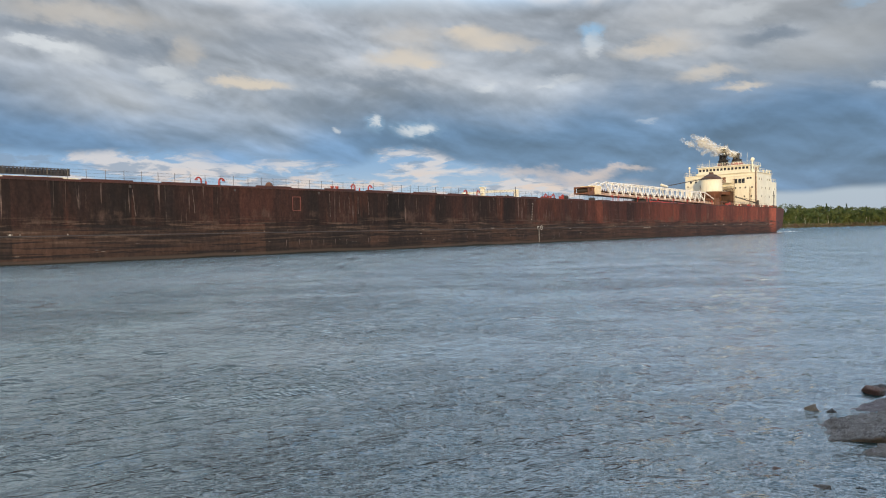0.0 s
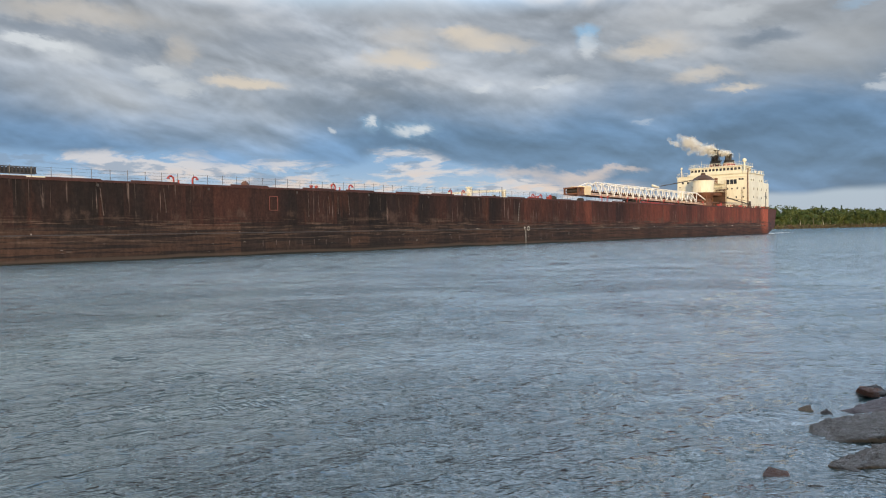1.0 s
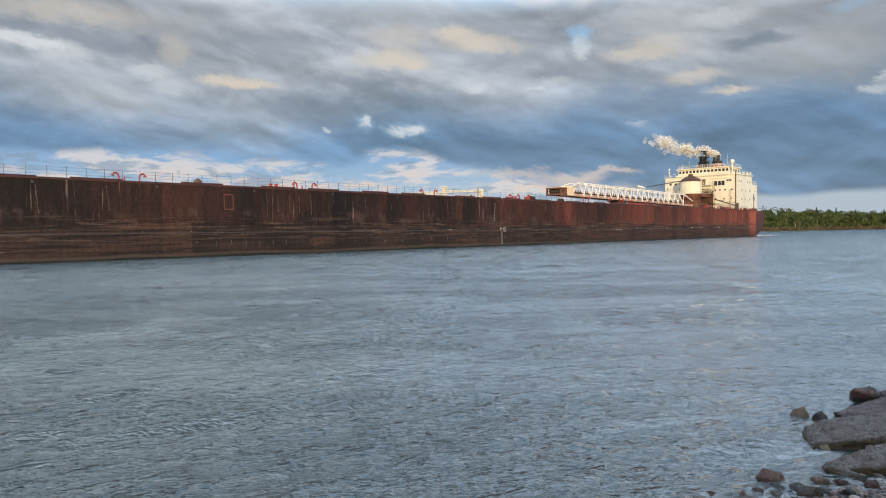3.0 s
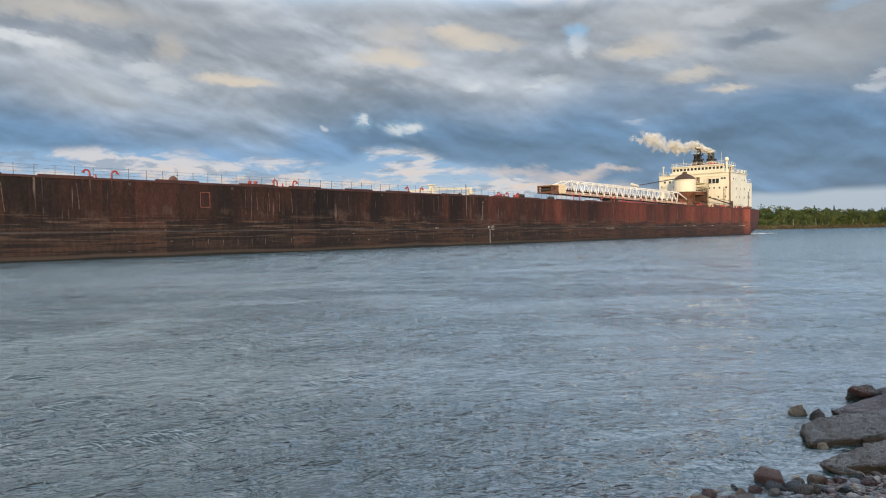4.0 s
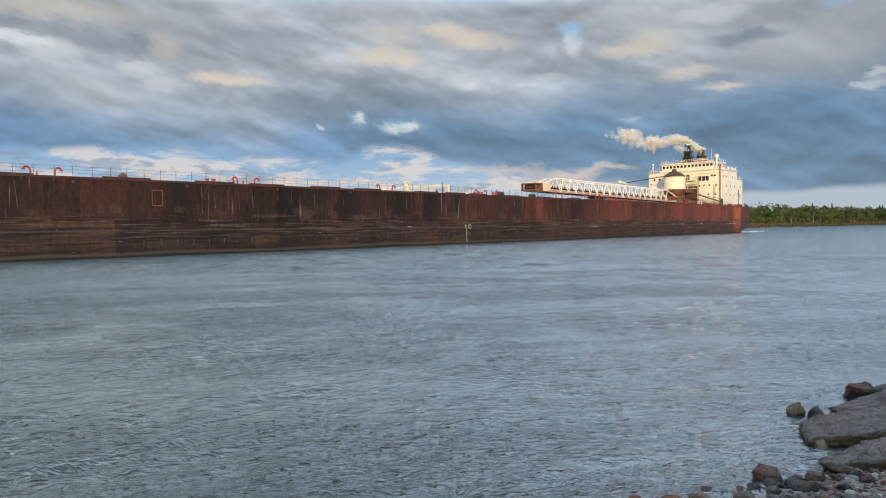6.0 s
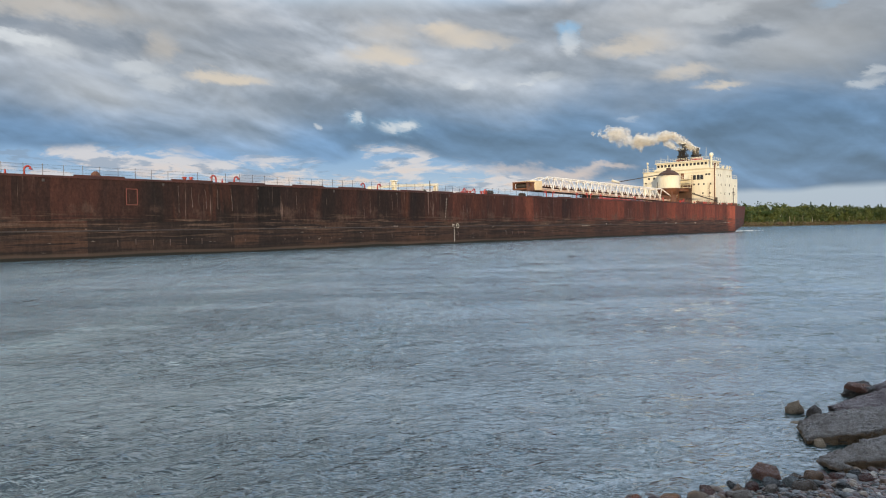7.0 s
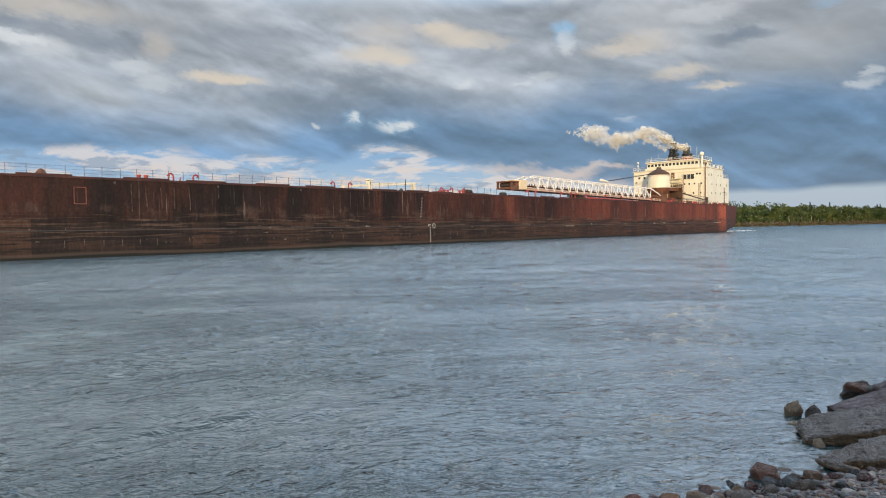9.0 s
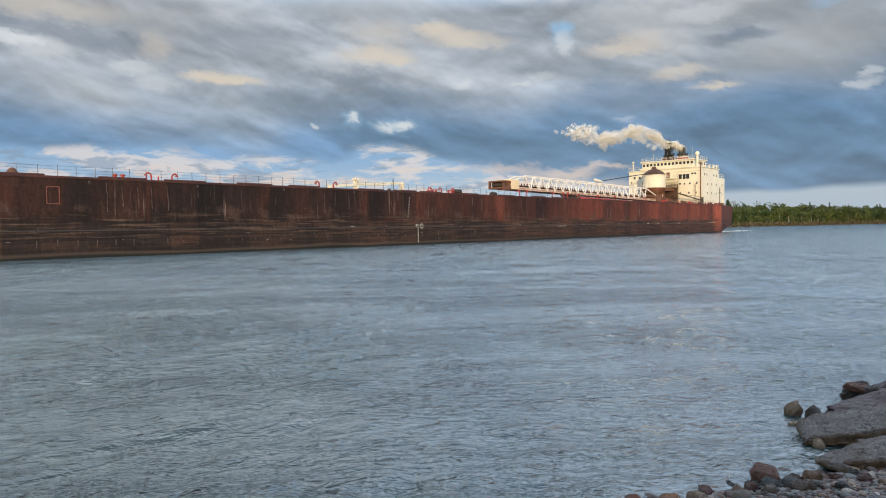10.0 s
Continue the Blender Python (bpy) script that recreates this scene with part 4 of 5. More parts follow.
    tube(bm, (24.6, 7.2, 10.6), (19.3, 11.8, 9.4), 0.05, seg=6)
    part("stores_crane", bm, DARK_STEEL, house, "small dark stores crane")
    bm = tube(bmesh.new(), (12.6, 14.0, D), (12.6, 14.0, 12.2), 0.11, seg=8)
    beam(bm, (11.7, 14.0, 10.9), (13.5, 14.0, 10.9), 0.14)
    part("stern_post", bm, DARK_STEEL, house, "dark signal post on the stern")
    return house


def build_tower(ship):
    t = empty("loop_belt_tower", 23.6, 0.0, 0.0)
    t.parent = ship
    tagged(t, "round cream transfer tower with a dark conical roof")
    part("drum", lathe(bmesh.new(), 0, 0, [(12.3, 2.95), (12.4, 3.05), (15.75, 3.05), (15.8, 3.2), (15.95, 3.2), (16.0, 3.0)], 28), WHITE_PAINT, t, smooth=False)
    part("roof", lathe(bmesh.new(), 0, 0, [(16.0, 3.1), (16.7, 2.6), (17.4, 1.5), (17.7, 0.7), (18.3, 0.6), (18.35, 0.2)], 28), ROOF_RECESS_BROWN, t, "dark brown conical roof")
    part("skirt", lathe(bmesh.new(), 0, 0, [(10.6, 2.2), (11.6, 3.0), (12.3, 3.4), (12.42, 3.4), (12.42, 2.0)], 28), BROWN_STEEL, t, "rust-brown flared chute skirt")
    part("hopper", lathe(bmesh.new(), 0, 0, [(DECK_Z - 0.12, 2.6), (9.0, 2.4), (10.6, 2.2)], 20), BROWN_STEEL, t)
    for a in (40, 140, 220, 320):
        c, s = math.cos(radians(a)), math.sin(radians(a))
        part("leg", beam(bmesh.new(), (2.9 * c, 2.9 * s, DECK_Z - 0.12), (2.9 * c, 2.9 * s, 12.3), 0.3), BROWN_STEEL, t)
    for i in range(17):
        a = radians(-90 + 180 * i / 16)
        part("rail_post", tube(bmesh.new(), (3.35 * math.cos(a), 3.35 * math.sin(a), 12.4), (3.35 * math.cos(a), 3.35 * math.sin(a), 13.4), 0.04, seg=5), WHITE_PAINT, t)
    for a in (-62, 150):
        part("panel", box(bmesh.new(), 3.0, 3.09, -0.35, 0.35, 12.6, 14.4), DARK_STEEL, t).rotation_euler = (0, 0, radians(a))
    bm = beam(bmesh.new(), (-5.3, 3.0, 12.0), (0, 2.2, 12.0), 1.2, 0.9)
    beam(bm, (-5.0, 2.6, 9.4), (0, 2.6, 9.4), 0.4, 0.4)
    part("gallery", bm, BROWN_STEEL, t)


def build_funnel(ship, x, y):
    f = empty("funnel", x, y, 17.9)
    f.parent = ship
    tagged(f, "black funnel with a red band and twin exhaust pipes")
    part("base", lathe(bmesh.new(), 0, 0, [(0, 1.75), (2.5, 1.75), (2.52, 2.0), (2.62, 2.0)], 24), BLACK_PAINT, f)
    part("band", lathe(bmesh.new(), 0, 0, [(2.62, 1.85), (3.7, 1.7), (3.72, 1.5)], 24), BAND_RED, f, "red funnel band")
    part("stripe", lathe(bmesh.new(), 0, 0, [(3.72, 1.72), (3.84, 1.71), (3.86, 1.4)], 24), WHITE_PAINT, f)
    part("top", lathe(bmesh.new(), 0, 0, [(3.86, 1.62), (4.5, 1.35), (4.6, 1.55), (4.78, 1.5), (4.8, 1.0)], 24), BLACK_PAINT, f)
    for dx, dy in ((0.45, 0.62), (-0.45, -0.05), (0.45, -0.62)):
        bm = tube(bmesh.new(), (dx, dy, 4.3), (dx * 0.92, dy * 0.92, 6.5), 0.42, 0.38, 14)
        tube(bm, (dx * 0.92, dy * 0.92, 6.2), (dx * 0.92, dy * 0.92, 6.6), 0.47, 0.47, 14)
        part("exhaust_pipe", bm, BLACK_PAINT, f)
    roof_rail(f, [(-2.0, -2.0), (2.0, -2.0), (2.0, 2.0), (-2.0, 2.0), (-2.0, -2.0)], 2.62, 0.9)
    return f


def build_mast(ship, x, y):
    m = empty("radar_mast", x, y, 20.3)
    m.parent = ship
    tagged(m, "dark lattice radar mast with scanners and lamps")
    bm = bmesh.new()
    for sx, sy in ((-1, -1), (1, -1), (1, 1), (-1, 1)):
        tube(bm, (0.9 * sx, 0.9 * sy, 0), (0.25 * sx, 0.25 * sy, 5.2), 0.09, seg=6)
    for i in range(5):
        r0, r1 = 0.9 - 0.125 * i, 0.9 - 0.125 * (i + 1)
        c = [(-1, -1), (1, -1), (1, 1), (-1, 1)]
        for (a, b), (p, q) in zip(c, c[1:] + c[:1]):
            tube(bm, (a * r0, b * r0, i), (p * r1, q * r1, i + 1), 0.06, seg=5)
            tube(bm, (a * r0, b * r0, i), (p * r0, q * r0, i), 0.06, seg=5)
    part("lattice", bm, BLACK_PAINT, m)
    part("pole", tube(bmesh.new(), (0, 0, 4.6), (0, 0, 7.3), 0.09, 0.05, 8), BLACK_PAINT, m)
    for z, w in ((3.4, 1.2), (5.3, 0.8), (1.8, 1.3)):
        part("platform", box(bmesh.new(), -0.5, 1.1, -w, w, z, z + 0.07), BLACK_PAINT, m)
    for z, L, a in ((5.5, 0.55, 60), (3.85, 0.7, -50)):
        bm = box(bmesh.new(), -0.14, 0.14, -L, L, 0, 0.3, 0.04)
        r = part("radar_scanner", bm, WHITE_PAINT, m, "white radar scanner bar")
        r.matrix_basis = Matrix.Translation((0.9, 0, z)) @ Matrix.Rotation(radians(a), 4, "Z")
        part("scanner_pedestal", tube(bmesh.new(), (0.9, 0, z - 0.4), (0.9, 0, z), 0.15, seg=8), BLACK_PAINT, m)
    for y2, z in ((-1.4, 3.5), (1.3, 3.5), (-0.9, 5.4), (1.5, 1.9)):
        part("lamp", lathe(bmesh.new(), 0.6, y2, [(z, 0.1), (z + 0.1, 0.2), (z + 0.4, 0.2), (z + 0.5, 0.08)], 8), BLACK_PAINT, m)
    return m


def stern_wash(ship):
    foam, n, b = material("white_water_foam", 0.6, 0.0, 0.4)
    put(n, b, "Base Color", n.mix(n.noise(n.at, 2.0, 4.0), (0.55, 0.60, 0.64), (0.78, 0.82, 0.84)))
    rng = random.Random(3)
    bm = bmesh.new()
    for i in range(60):
        t = rng.random() ** 1.3
        c = Vector((14.0 - 30.0 * t, 13.6 - 1.5 * t + rng.gauss(0, 0.3 + 1.0 * t), -0.03))
        r = rng.uniform(0.12, 0.42) * (1 - 0.5 * t)
        for v in bmesh.ops.create_icosphere(bm, subdivisions=2, radius=1.0)["verts"]:
            v.co = c + Vector((v.co.x * r * 2.4, v.co.y * r * 0.7, v.co.z * 0.07 * (1 + 0.5 * noise.noise(v.co * 3 + c))))
    o = part("stern_wash", bm, foam, ship, "streaks of white wash trailing from the stern", True)
    tagged(o, kind="stuff")


ship = empty("cargo_ship")
tagged(ship, "long rust-red lake freighter with cream aft deckhouse, under way", "ship")
build_hull(ship)
stern_wash(ship)
marks(ship)
build_deck(ship)
build_railing(ship)
deck_fittings(ship)
deck_crane(ship)
gangway(ship)
build_boom(ship)
build_house(ship)
build_tower(ship)
FUNNELS = ((11.0, 2.9), (11.0, -1.3))
for fx, fy in FUNNELS:
    build_funnel(ship, fx, fy)
build_mast(ship, 14.0, 0.4)

# ---- near shore: slabs, stones, pebbles ----
def stone_material(name, tones, wet=0.45, scale=5.0, pits=0.4, sides=None):
    m, n, b = material(name, wet, 0.0, 0.5)
    r = n.add("ShaderNodeObjectInfo").outputs["Random"]
    v = n.vec("ADD", n.at, n.xyz(n.math("MULTIPLY", r, 40.0), 0.0, 0.0))
    big, fine = n.noise(v, scale, 6.0, 0.65, 0.3), n.noise(v, scale * 8, 5.0, 0.7)
    base = n.ramp(r, [(i / len(tones), t) for i, t in enumerate(tones)], True)
    c = n.mix(n.step(big, 0.38, 0.68, 0.0, 0.6), base, n.vec("MULTIPLY", base, (0.5, 0.47, 0.45)))
    c = n.mix(n.step(n.noise(v, scale * 1.7, 4.0), 0.58, 0.72, 0.0, 0.35), c, (0.12, 0.066, 0.036))
    c = n.mix(n.step(fine, 0.52, 0.75, 0.0, 0.5), c, n.vec("MULTIPLY", base, (1.9, 1.9, 1.9)))
    put(n, b, "Base Color", c)
    put(n, b, "Roughness", n.step(big, 0.3, 0.7, wet - 0.15, wet + 0.25))
    grit = n.noise(v, scale * 22, 4.0, 0.7)
    c = n.mix(n.step(grit, 0.50, 0.62, 0.0, 0.7), c, n.vec("MULTIPLY", base, (0.30, 0.28, 0.26)))
    put(n, b, "Base Color", c)
    hole = n.step(n.add("ShaderNodeTexVoronoi", {"Vector": n.vec("ADD", v, n.vec("MULTIPLY", n.xyz(fine, big, grit), (0.05, 0.05, 0.05))), "Scale": scale * 6.5}).outputs["Distance"], 0.10, 0.42)
    hole = n.math("MAXIMUM", hole, n.step(big, 0.44, 0.56))
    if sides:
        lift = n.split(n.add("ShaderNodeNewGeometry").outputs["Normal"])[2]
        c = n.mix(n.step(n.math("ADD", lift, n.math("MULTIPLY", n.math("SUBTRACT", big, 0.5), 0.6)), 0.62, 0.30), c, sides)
    # pits darkened in the colour as well, for the shade inside them
    c = n.mix(hole, n.vec("MULTIPLY", c, (0.3, 0.28, 0.26)), c)
    put(n, b, "Base Color", c)
    bump(n, b, n.math("ADD", n.math("MULTIPLY", big, 1.2), n.math("ADD", n.math("ADD", fine, n.math("MULTIPLY", hole, pits)), n.math("MULTIPLY", grit, 0.8))), 1.0, 0.07)
    return m


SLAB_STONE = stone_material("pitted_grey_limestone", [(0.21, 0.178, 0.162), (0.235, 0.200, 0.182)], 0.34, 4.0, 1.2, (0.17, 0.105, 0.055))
PURPLE_STONE = stone_material("smooth_purple_grey_stone", [(0.155, 0.112, 0.122), (0.175, 0.126, 0.132)], 0.38, 2.5, 0.2)
DARK_STONE = stone_material("dark_rough_stone", [(0.115, 0.092, 0.082), (0.13, 0.10, 0.09)], 0.35, 6.0, 0.6)
RED_STONE = stone_material("wet_red_brown_stone", [(0.25, 0.110, 0.072), (0.27, 0.12, 0.08)], 0.22, 6.0, 0.1)
TAN_STONE = stone_material("tan_brown_stone", [(0.50, 0.37, 0.26), (0.54, 0.41, 0.29)], 0.6, 6.0, 0.4)
WET_STONE = stone_material("wet_river_stone", [(0.028, 0.027, 0.027), (0.21, 0.080, 0.050), (0.095, 0.098, 0.105), (0.30, 0.175, 0.105), (0.13, 0.046, 0.036), (0.30, 0.255, 0.225), (0.15, 0.17, 0.18), (0.13, 0.085, 0.058)], 0.19, 7.0, 0.1)


def stone_mesh(seed, sub=4, rough=0.22, angular=0.0):
    """A unit stone: a ball cut by a few planes, then roughened."""
    rng = random.Random(seed)
    bm = bmesh.new()
    bmesh.ops.create_icosphere(bm, subdivisions=sub, radius=1.0)
    cuts = [(Vector((rng.gauss(0, 1), rng.gauss(0, 1), rng.gauss(0, 0.8))).normalized(), (0.5 if angular else 0.62) + 0.3 * rng.random()) for _ in range(13 if angular else 5)]
    off = Vector((seed * 3.7, seed * 1.9, 0))
    for v in bm.verts:
        p = v.co.copy()
        for nrm, dist in cuts:
            k = p.dot(nrm) - dist
            if k > 0:
                p -= nrm * k * min(0.96, 0.55 + 0.45 * angular)
        p += v.co * rough * (noise.fractal(v.co * 1.5 + off, 0.8, 2.1, 5) + 0.35 * abs(noise.noise(v.co * 6 + off)) * angular)
        v.co = p
    return bm


def broken_stone(seed, points=15, round_off=0.10, rough=0.05, cuts=3):
    """A unit stone with a few flat broken faces and worn edges."""
    rng = random.Random(seed)
    bm = bmesh.new()
    for i in range(points):
        z = 1 - 2 * (i + 0.5) / points
        a = i * 2.4 + rng.uniform(-0.5, 0.5)
        c = math.sqrt(1 - z * z)
        bm.verts.new(Vector((c * math.cos(a), c * math.sin(a), z)) * rng.uniform(0.84, 1.08))
    bmesh.ops.convex_hull(bm, input=bm.verts[:])
    bmesh.ops.dissolve_limit(bm, angle_limit=0.3, verts=bm.verts[:], edges=bm.edges[:])
    bmesh.ops.bevel(bm, geom=bm.edges[:], offset=round_off, segments=2, affect="EDGES", profile=0.5, clamp_overlap=True)
    bmesh.ops.triangulate(bm, faces=bm.faces[:])
    bmesh.ops.subdivide_edges(bm, edges=[e for e in bm.edges if e.calc_length() > 0.22], cuts=cuts, use_grid_fill=True)
    off = Vector((seed * 2.7, seed * 1.3, 0))
    bm.normal_update()
    for v in bm.verts:
        v.co += v.normal * rough * noise.fractal(v.co * 2.2 + off, 0.8, 2.1, 4)
    return bm


def ledge_mesh(seed, lx, ly, lz, drop=0.085, step=0.026):
    """A broken limestone ledge: flat pitted top, angular outline, undercut ragged front."""
    rng = random.Random(seed)
    nu, nv, nw = int(2 * lx / step), int(2 * ly / step), max(4, int(2 * lz / step))
    bm = bmesh.new()
    bmesh.ops.create_cube(bm, size=2.0)
    for axis, count in ((0, nu), (1, nv), (2, nw)):
        for i in range(1, count):
            at = Vector((0, 0, 0))
            at[axis] = -1 + 2 * i / count
            way = Vector((0, 0, 0))
            way[axis] = 1
            bmesh.ops.bisect_plane(bm, geom=bm.verts[:] + bm.edges[:] + bm.faces[:], plane_co=at, plane_no=way)
    off = Vector((seed * 5.1, seed * 2.3, seed))
    planes = []
    for i in range(8):
        a = 2 * math.pi * (i + rng.uniform(-0.28, 0.28)) / 8
        planes.append((math.cos(a), math.sin(a), rng.uniform(0.82, 1.02)))
    for v in bm.verts:
        p = v.co.copy()
        c, r = math.hypot(p.x, p.y), max(abs(p.x), abs(p.y))
        if c > 1e-6:
            d = (p.x / c, p.y / c)
            reach = min(q / (d[0] * a + d[1] * b) for a, b, q in planes if d[0] * a + d[1] * b > 0.15)
            under = 1.0 - 0.28 * max(0.0, 0.35 - p.z)
            p.x, p.y = d[0] * reach * r * under, d[1] * reach * r * under
        w = Vector((p.x * lx, p.y * ly, p.z * lz * (1 - 0.5 * max(0.0, -p.x) ** 2))) - Vector((0, 0, drop * lx * max(0.0, -p.x) ** 1.5))
        side = min(1.0, max(0.0, (r - 0.9) / 0.1))
        slow = noise.fractal(w * 1.8 + off, 0.9, 2.0, 3)
        tier = math.floor(w.z * 26 + 1.5 * noise.noise(w * 2.2 + off)) % 2
        crumb = noise.fractal(w * 11 + off, 0.75, 2.0, 4)
        pit = min(0.0, noise.noise(w * 17 + off) + 0.02) * 0.03 + min(0.0, noise.noise(w * 31 + off) + 0.05) * 0.035
        out = Vector((p.x / max(c, 1e-6), p.y / max(c, 1e-6), 0))
        w += out * side * (0.06 * slow + 0.022 * crumb - 0.022 * tier + pit)
        if p.z > -0.5:
            w.z += 0.020 * slow + 0.014 * crumb + pit - 0.025 * max(0.0, (r - 0.93) / 0.07) ** 2
        v.co = w
    return bm


def rock(name, bm, mat, m, label):
    ob = part(name, bm, mat, smooth=True)
    ob.matrix_world = m
    return tagged(ob, label, "rock", "rocks at the water's edge")


def shore_rocks():
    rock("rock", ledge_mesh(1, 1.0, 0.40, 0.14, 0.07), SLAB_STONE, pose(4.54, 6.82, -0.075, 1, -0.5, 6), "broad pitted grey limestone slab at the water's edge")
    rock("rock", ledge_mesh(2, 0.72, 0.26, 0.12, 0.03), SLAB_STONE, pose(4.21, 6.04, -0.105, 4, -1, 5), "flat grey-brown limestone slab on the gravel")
    rock("rock", stone_mesh(4, 5, 0.20, 0.5), PURPLE_STONE, pose(5.20, 7.72, -0.15, 0, 2, 8) @ Matrix.Diagonal((0.88, 0.36, 0.25, 1)), "long smooth purple-grey boulder")
    rock("rock", broken_stone(5, 14, 0.05, 0.20, 5), DARK_STONE, pose(5.38, 8.38, -0.12, 0, 0, 30) @ Matrix.Diagonal((0.26, 0.21, 0.20, 1)), "knobbly dark grey rock behind the boulder")
    rock("rock", broken_stone(6, 13, 0.15, 0.08), RED_STONE, pose(5.42, 8.36, -0.01, 0, 0, 60) @ Matrix.Diagonal((0.11, 0.09, 0.05, 1)), "small reddish stone on a rock")
    rock("rock", broken_stone(7, 13, 0.05, 0.16, 5), TAN_STONE, pose(4.14, 7.66, -0.10, 0, 0, 15) @ Matrix.Diagonal((0.13, 0.115, 0.14, 1)), "upright tan rock standing in the water")
    rock("rock", broken_stone(8, 14, 0.08, 0.14), DARK_STONE, pose(4.29, 7.50, -0.12, 0, 0, 75) @ Matrix.Diagonal((0.11, 0.10, 0.13, 1)), "dark wet rock beside the boulder")
    rock("rock", broken_stone(9, 9, 0.12, 0.05), TAN_STONE, pose(3.78, 6.52, -0.13, 0, 0, 40) @ Matrix.Diagonal((0.085, 0.075, 0.095, 1)), "small tan rock against the slab")
    rock("rock", broken_stone(10, 10, 0.05, 0.03), RED_STONE, pose(2.84, 5.74, -0.115, 12, 20, 10) @ Matrix.Diagonal((0.175, 0.125, 0.125, 1)), "wet brown rock at the water's edge")
    rock("rock", stone_mesh(11, 4, 0.2), PURPLE_STONE, pose(5.72, 8.25, -0.08, 0, 0, 10) @ Matrix.Diagonal((0.30, 0.22, 0.16, 1)), "rounded grey boulder at the bank")
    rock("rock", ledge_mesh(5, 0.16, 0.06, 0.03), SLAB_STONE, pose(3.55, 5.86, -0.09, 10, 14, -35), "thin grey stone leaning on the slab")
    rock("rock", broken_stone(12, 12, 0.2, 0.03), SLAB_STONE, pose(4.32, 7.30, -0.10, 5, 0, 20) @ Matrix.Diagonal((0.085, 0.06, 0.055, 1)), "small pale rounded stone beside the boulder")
    rock("rock", broken_stone(13, 14, 0.08, 0.1, 4), RED_STONE, pose(5.22, 8.22, 0.02, 0, 12, 20) @ Matrix.Diagonal((0.17, 0.12, 0.075, 1)), "reddish broken stone lodged on the boulder")
    rock("rock", broken_stone(14, 14, 0.2, 0.03), TAN_STONE, pose(3.98, 7.28, -0.155, 0, 0, 5) @ Matrix.Diagonal((0.13, 0.07, 0.05, 1)), "flat tan stone awash at the water's edge")
    spots = [(1.52, 5.25, 0.10, 3), (2.20, 5.43, 0.10, 1), (3.12, 5.92, 0.095, 2), (3.22, 5.66, 0.10, 4), (3.40, 5.63, 0.08, 5), (2.96, 5.50, 0.10, 3), (2.48, 5.58, 0.075, 6), (2.80, 5.53, 0.095, 7), (2.60, 5.48, 0.08, 2), (3.0, 5.38, 0.11, 1), (2.05, 5.25, 0.11, 4), (1.82, 5.22, 0.10, 5), (2.46, 5.42, 0.08, 6), (3.06, 5.66, 0.07, 3), (3.62, 5.56, 0.08, 7), (2.42, 5.24, 0.11, 8), (2.96, 5.98, 0.07, 2), (3.30, 5.34, 0.07, 4), (2.72, 5.40, 0.08, 1), (3.62, 5.70, 0.07, 6), (2.25, 5.62, 0.07, 2), (2.58, 5.92, 0.08, 5)]
    meshes = {}
    for x, y, r, seed in spots:
        if seed not in meshes:
            meshes[seed] = part("stone", broken_stone(30 + seed, 10 + seed % 4, 0.09 + 0.04 * (seed % 3), 0.05), WET_STONE, smooth=True)
            ob = meshes[seed]
        else:
            ob = meshes[seed].copy()
            scene.collection.objects.link(ob)
        rng = random.Random(int(x * 100))
        ob.matrix_world = pose(x, y, bank_height(x, y) + r * 0.22, rng.uniform(-15, 15), rng.uniform(-15, 15), rng.uniform(0, 360)) @ Matrix.Diagonal((r * 1.15, r * 0.9, r * 0.75, 1))
        tagged(ob, "wet rounded stone on the gravel at the water's edge", "stone", "stones at the water's edge")


def scatter(name, protos, places, mat, label, category):
    """Many small stones joined into one sheet of shingle."""
    vs, fs, base = [], [], 0
    for k, (x, y, z, r, a, f) in enumerate(places):
        pv, pf = protos[k % len(protos)]
        c, s = math.cos(a), math.sin(a)
        q = pv * np.array([r * 1.45, r * 1.1, r * f * 1.2])
        vs.append(np.stack([q[:, 0] * c - q[:, 1] * s + x, q[:, 0] * s + q[:, 1] * c + y, q[:, 2] + z], 1))
        fs.append(pf + base)
        base += len(pv)
    me = bpy.data.meshes.new(name)
    me.from_pydata(np.concatenate(vs).tolist(), [], np.concatenate(fs).tolist())
    me.polygons.foreach_set("use_smooth", [True] * len(me.polygons))
    me.materials.append(mat)
    return tagged(new(name, me), label, category, kind="stuff")


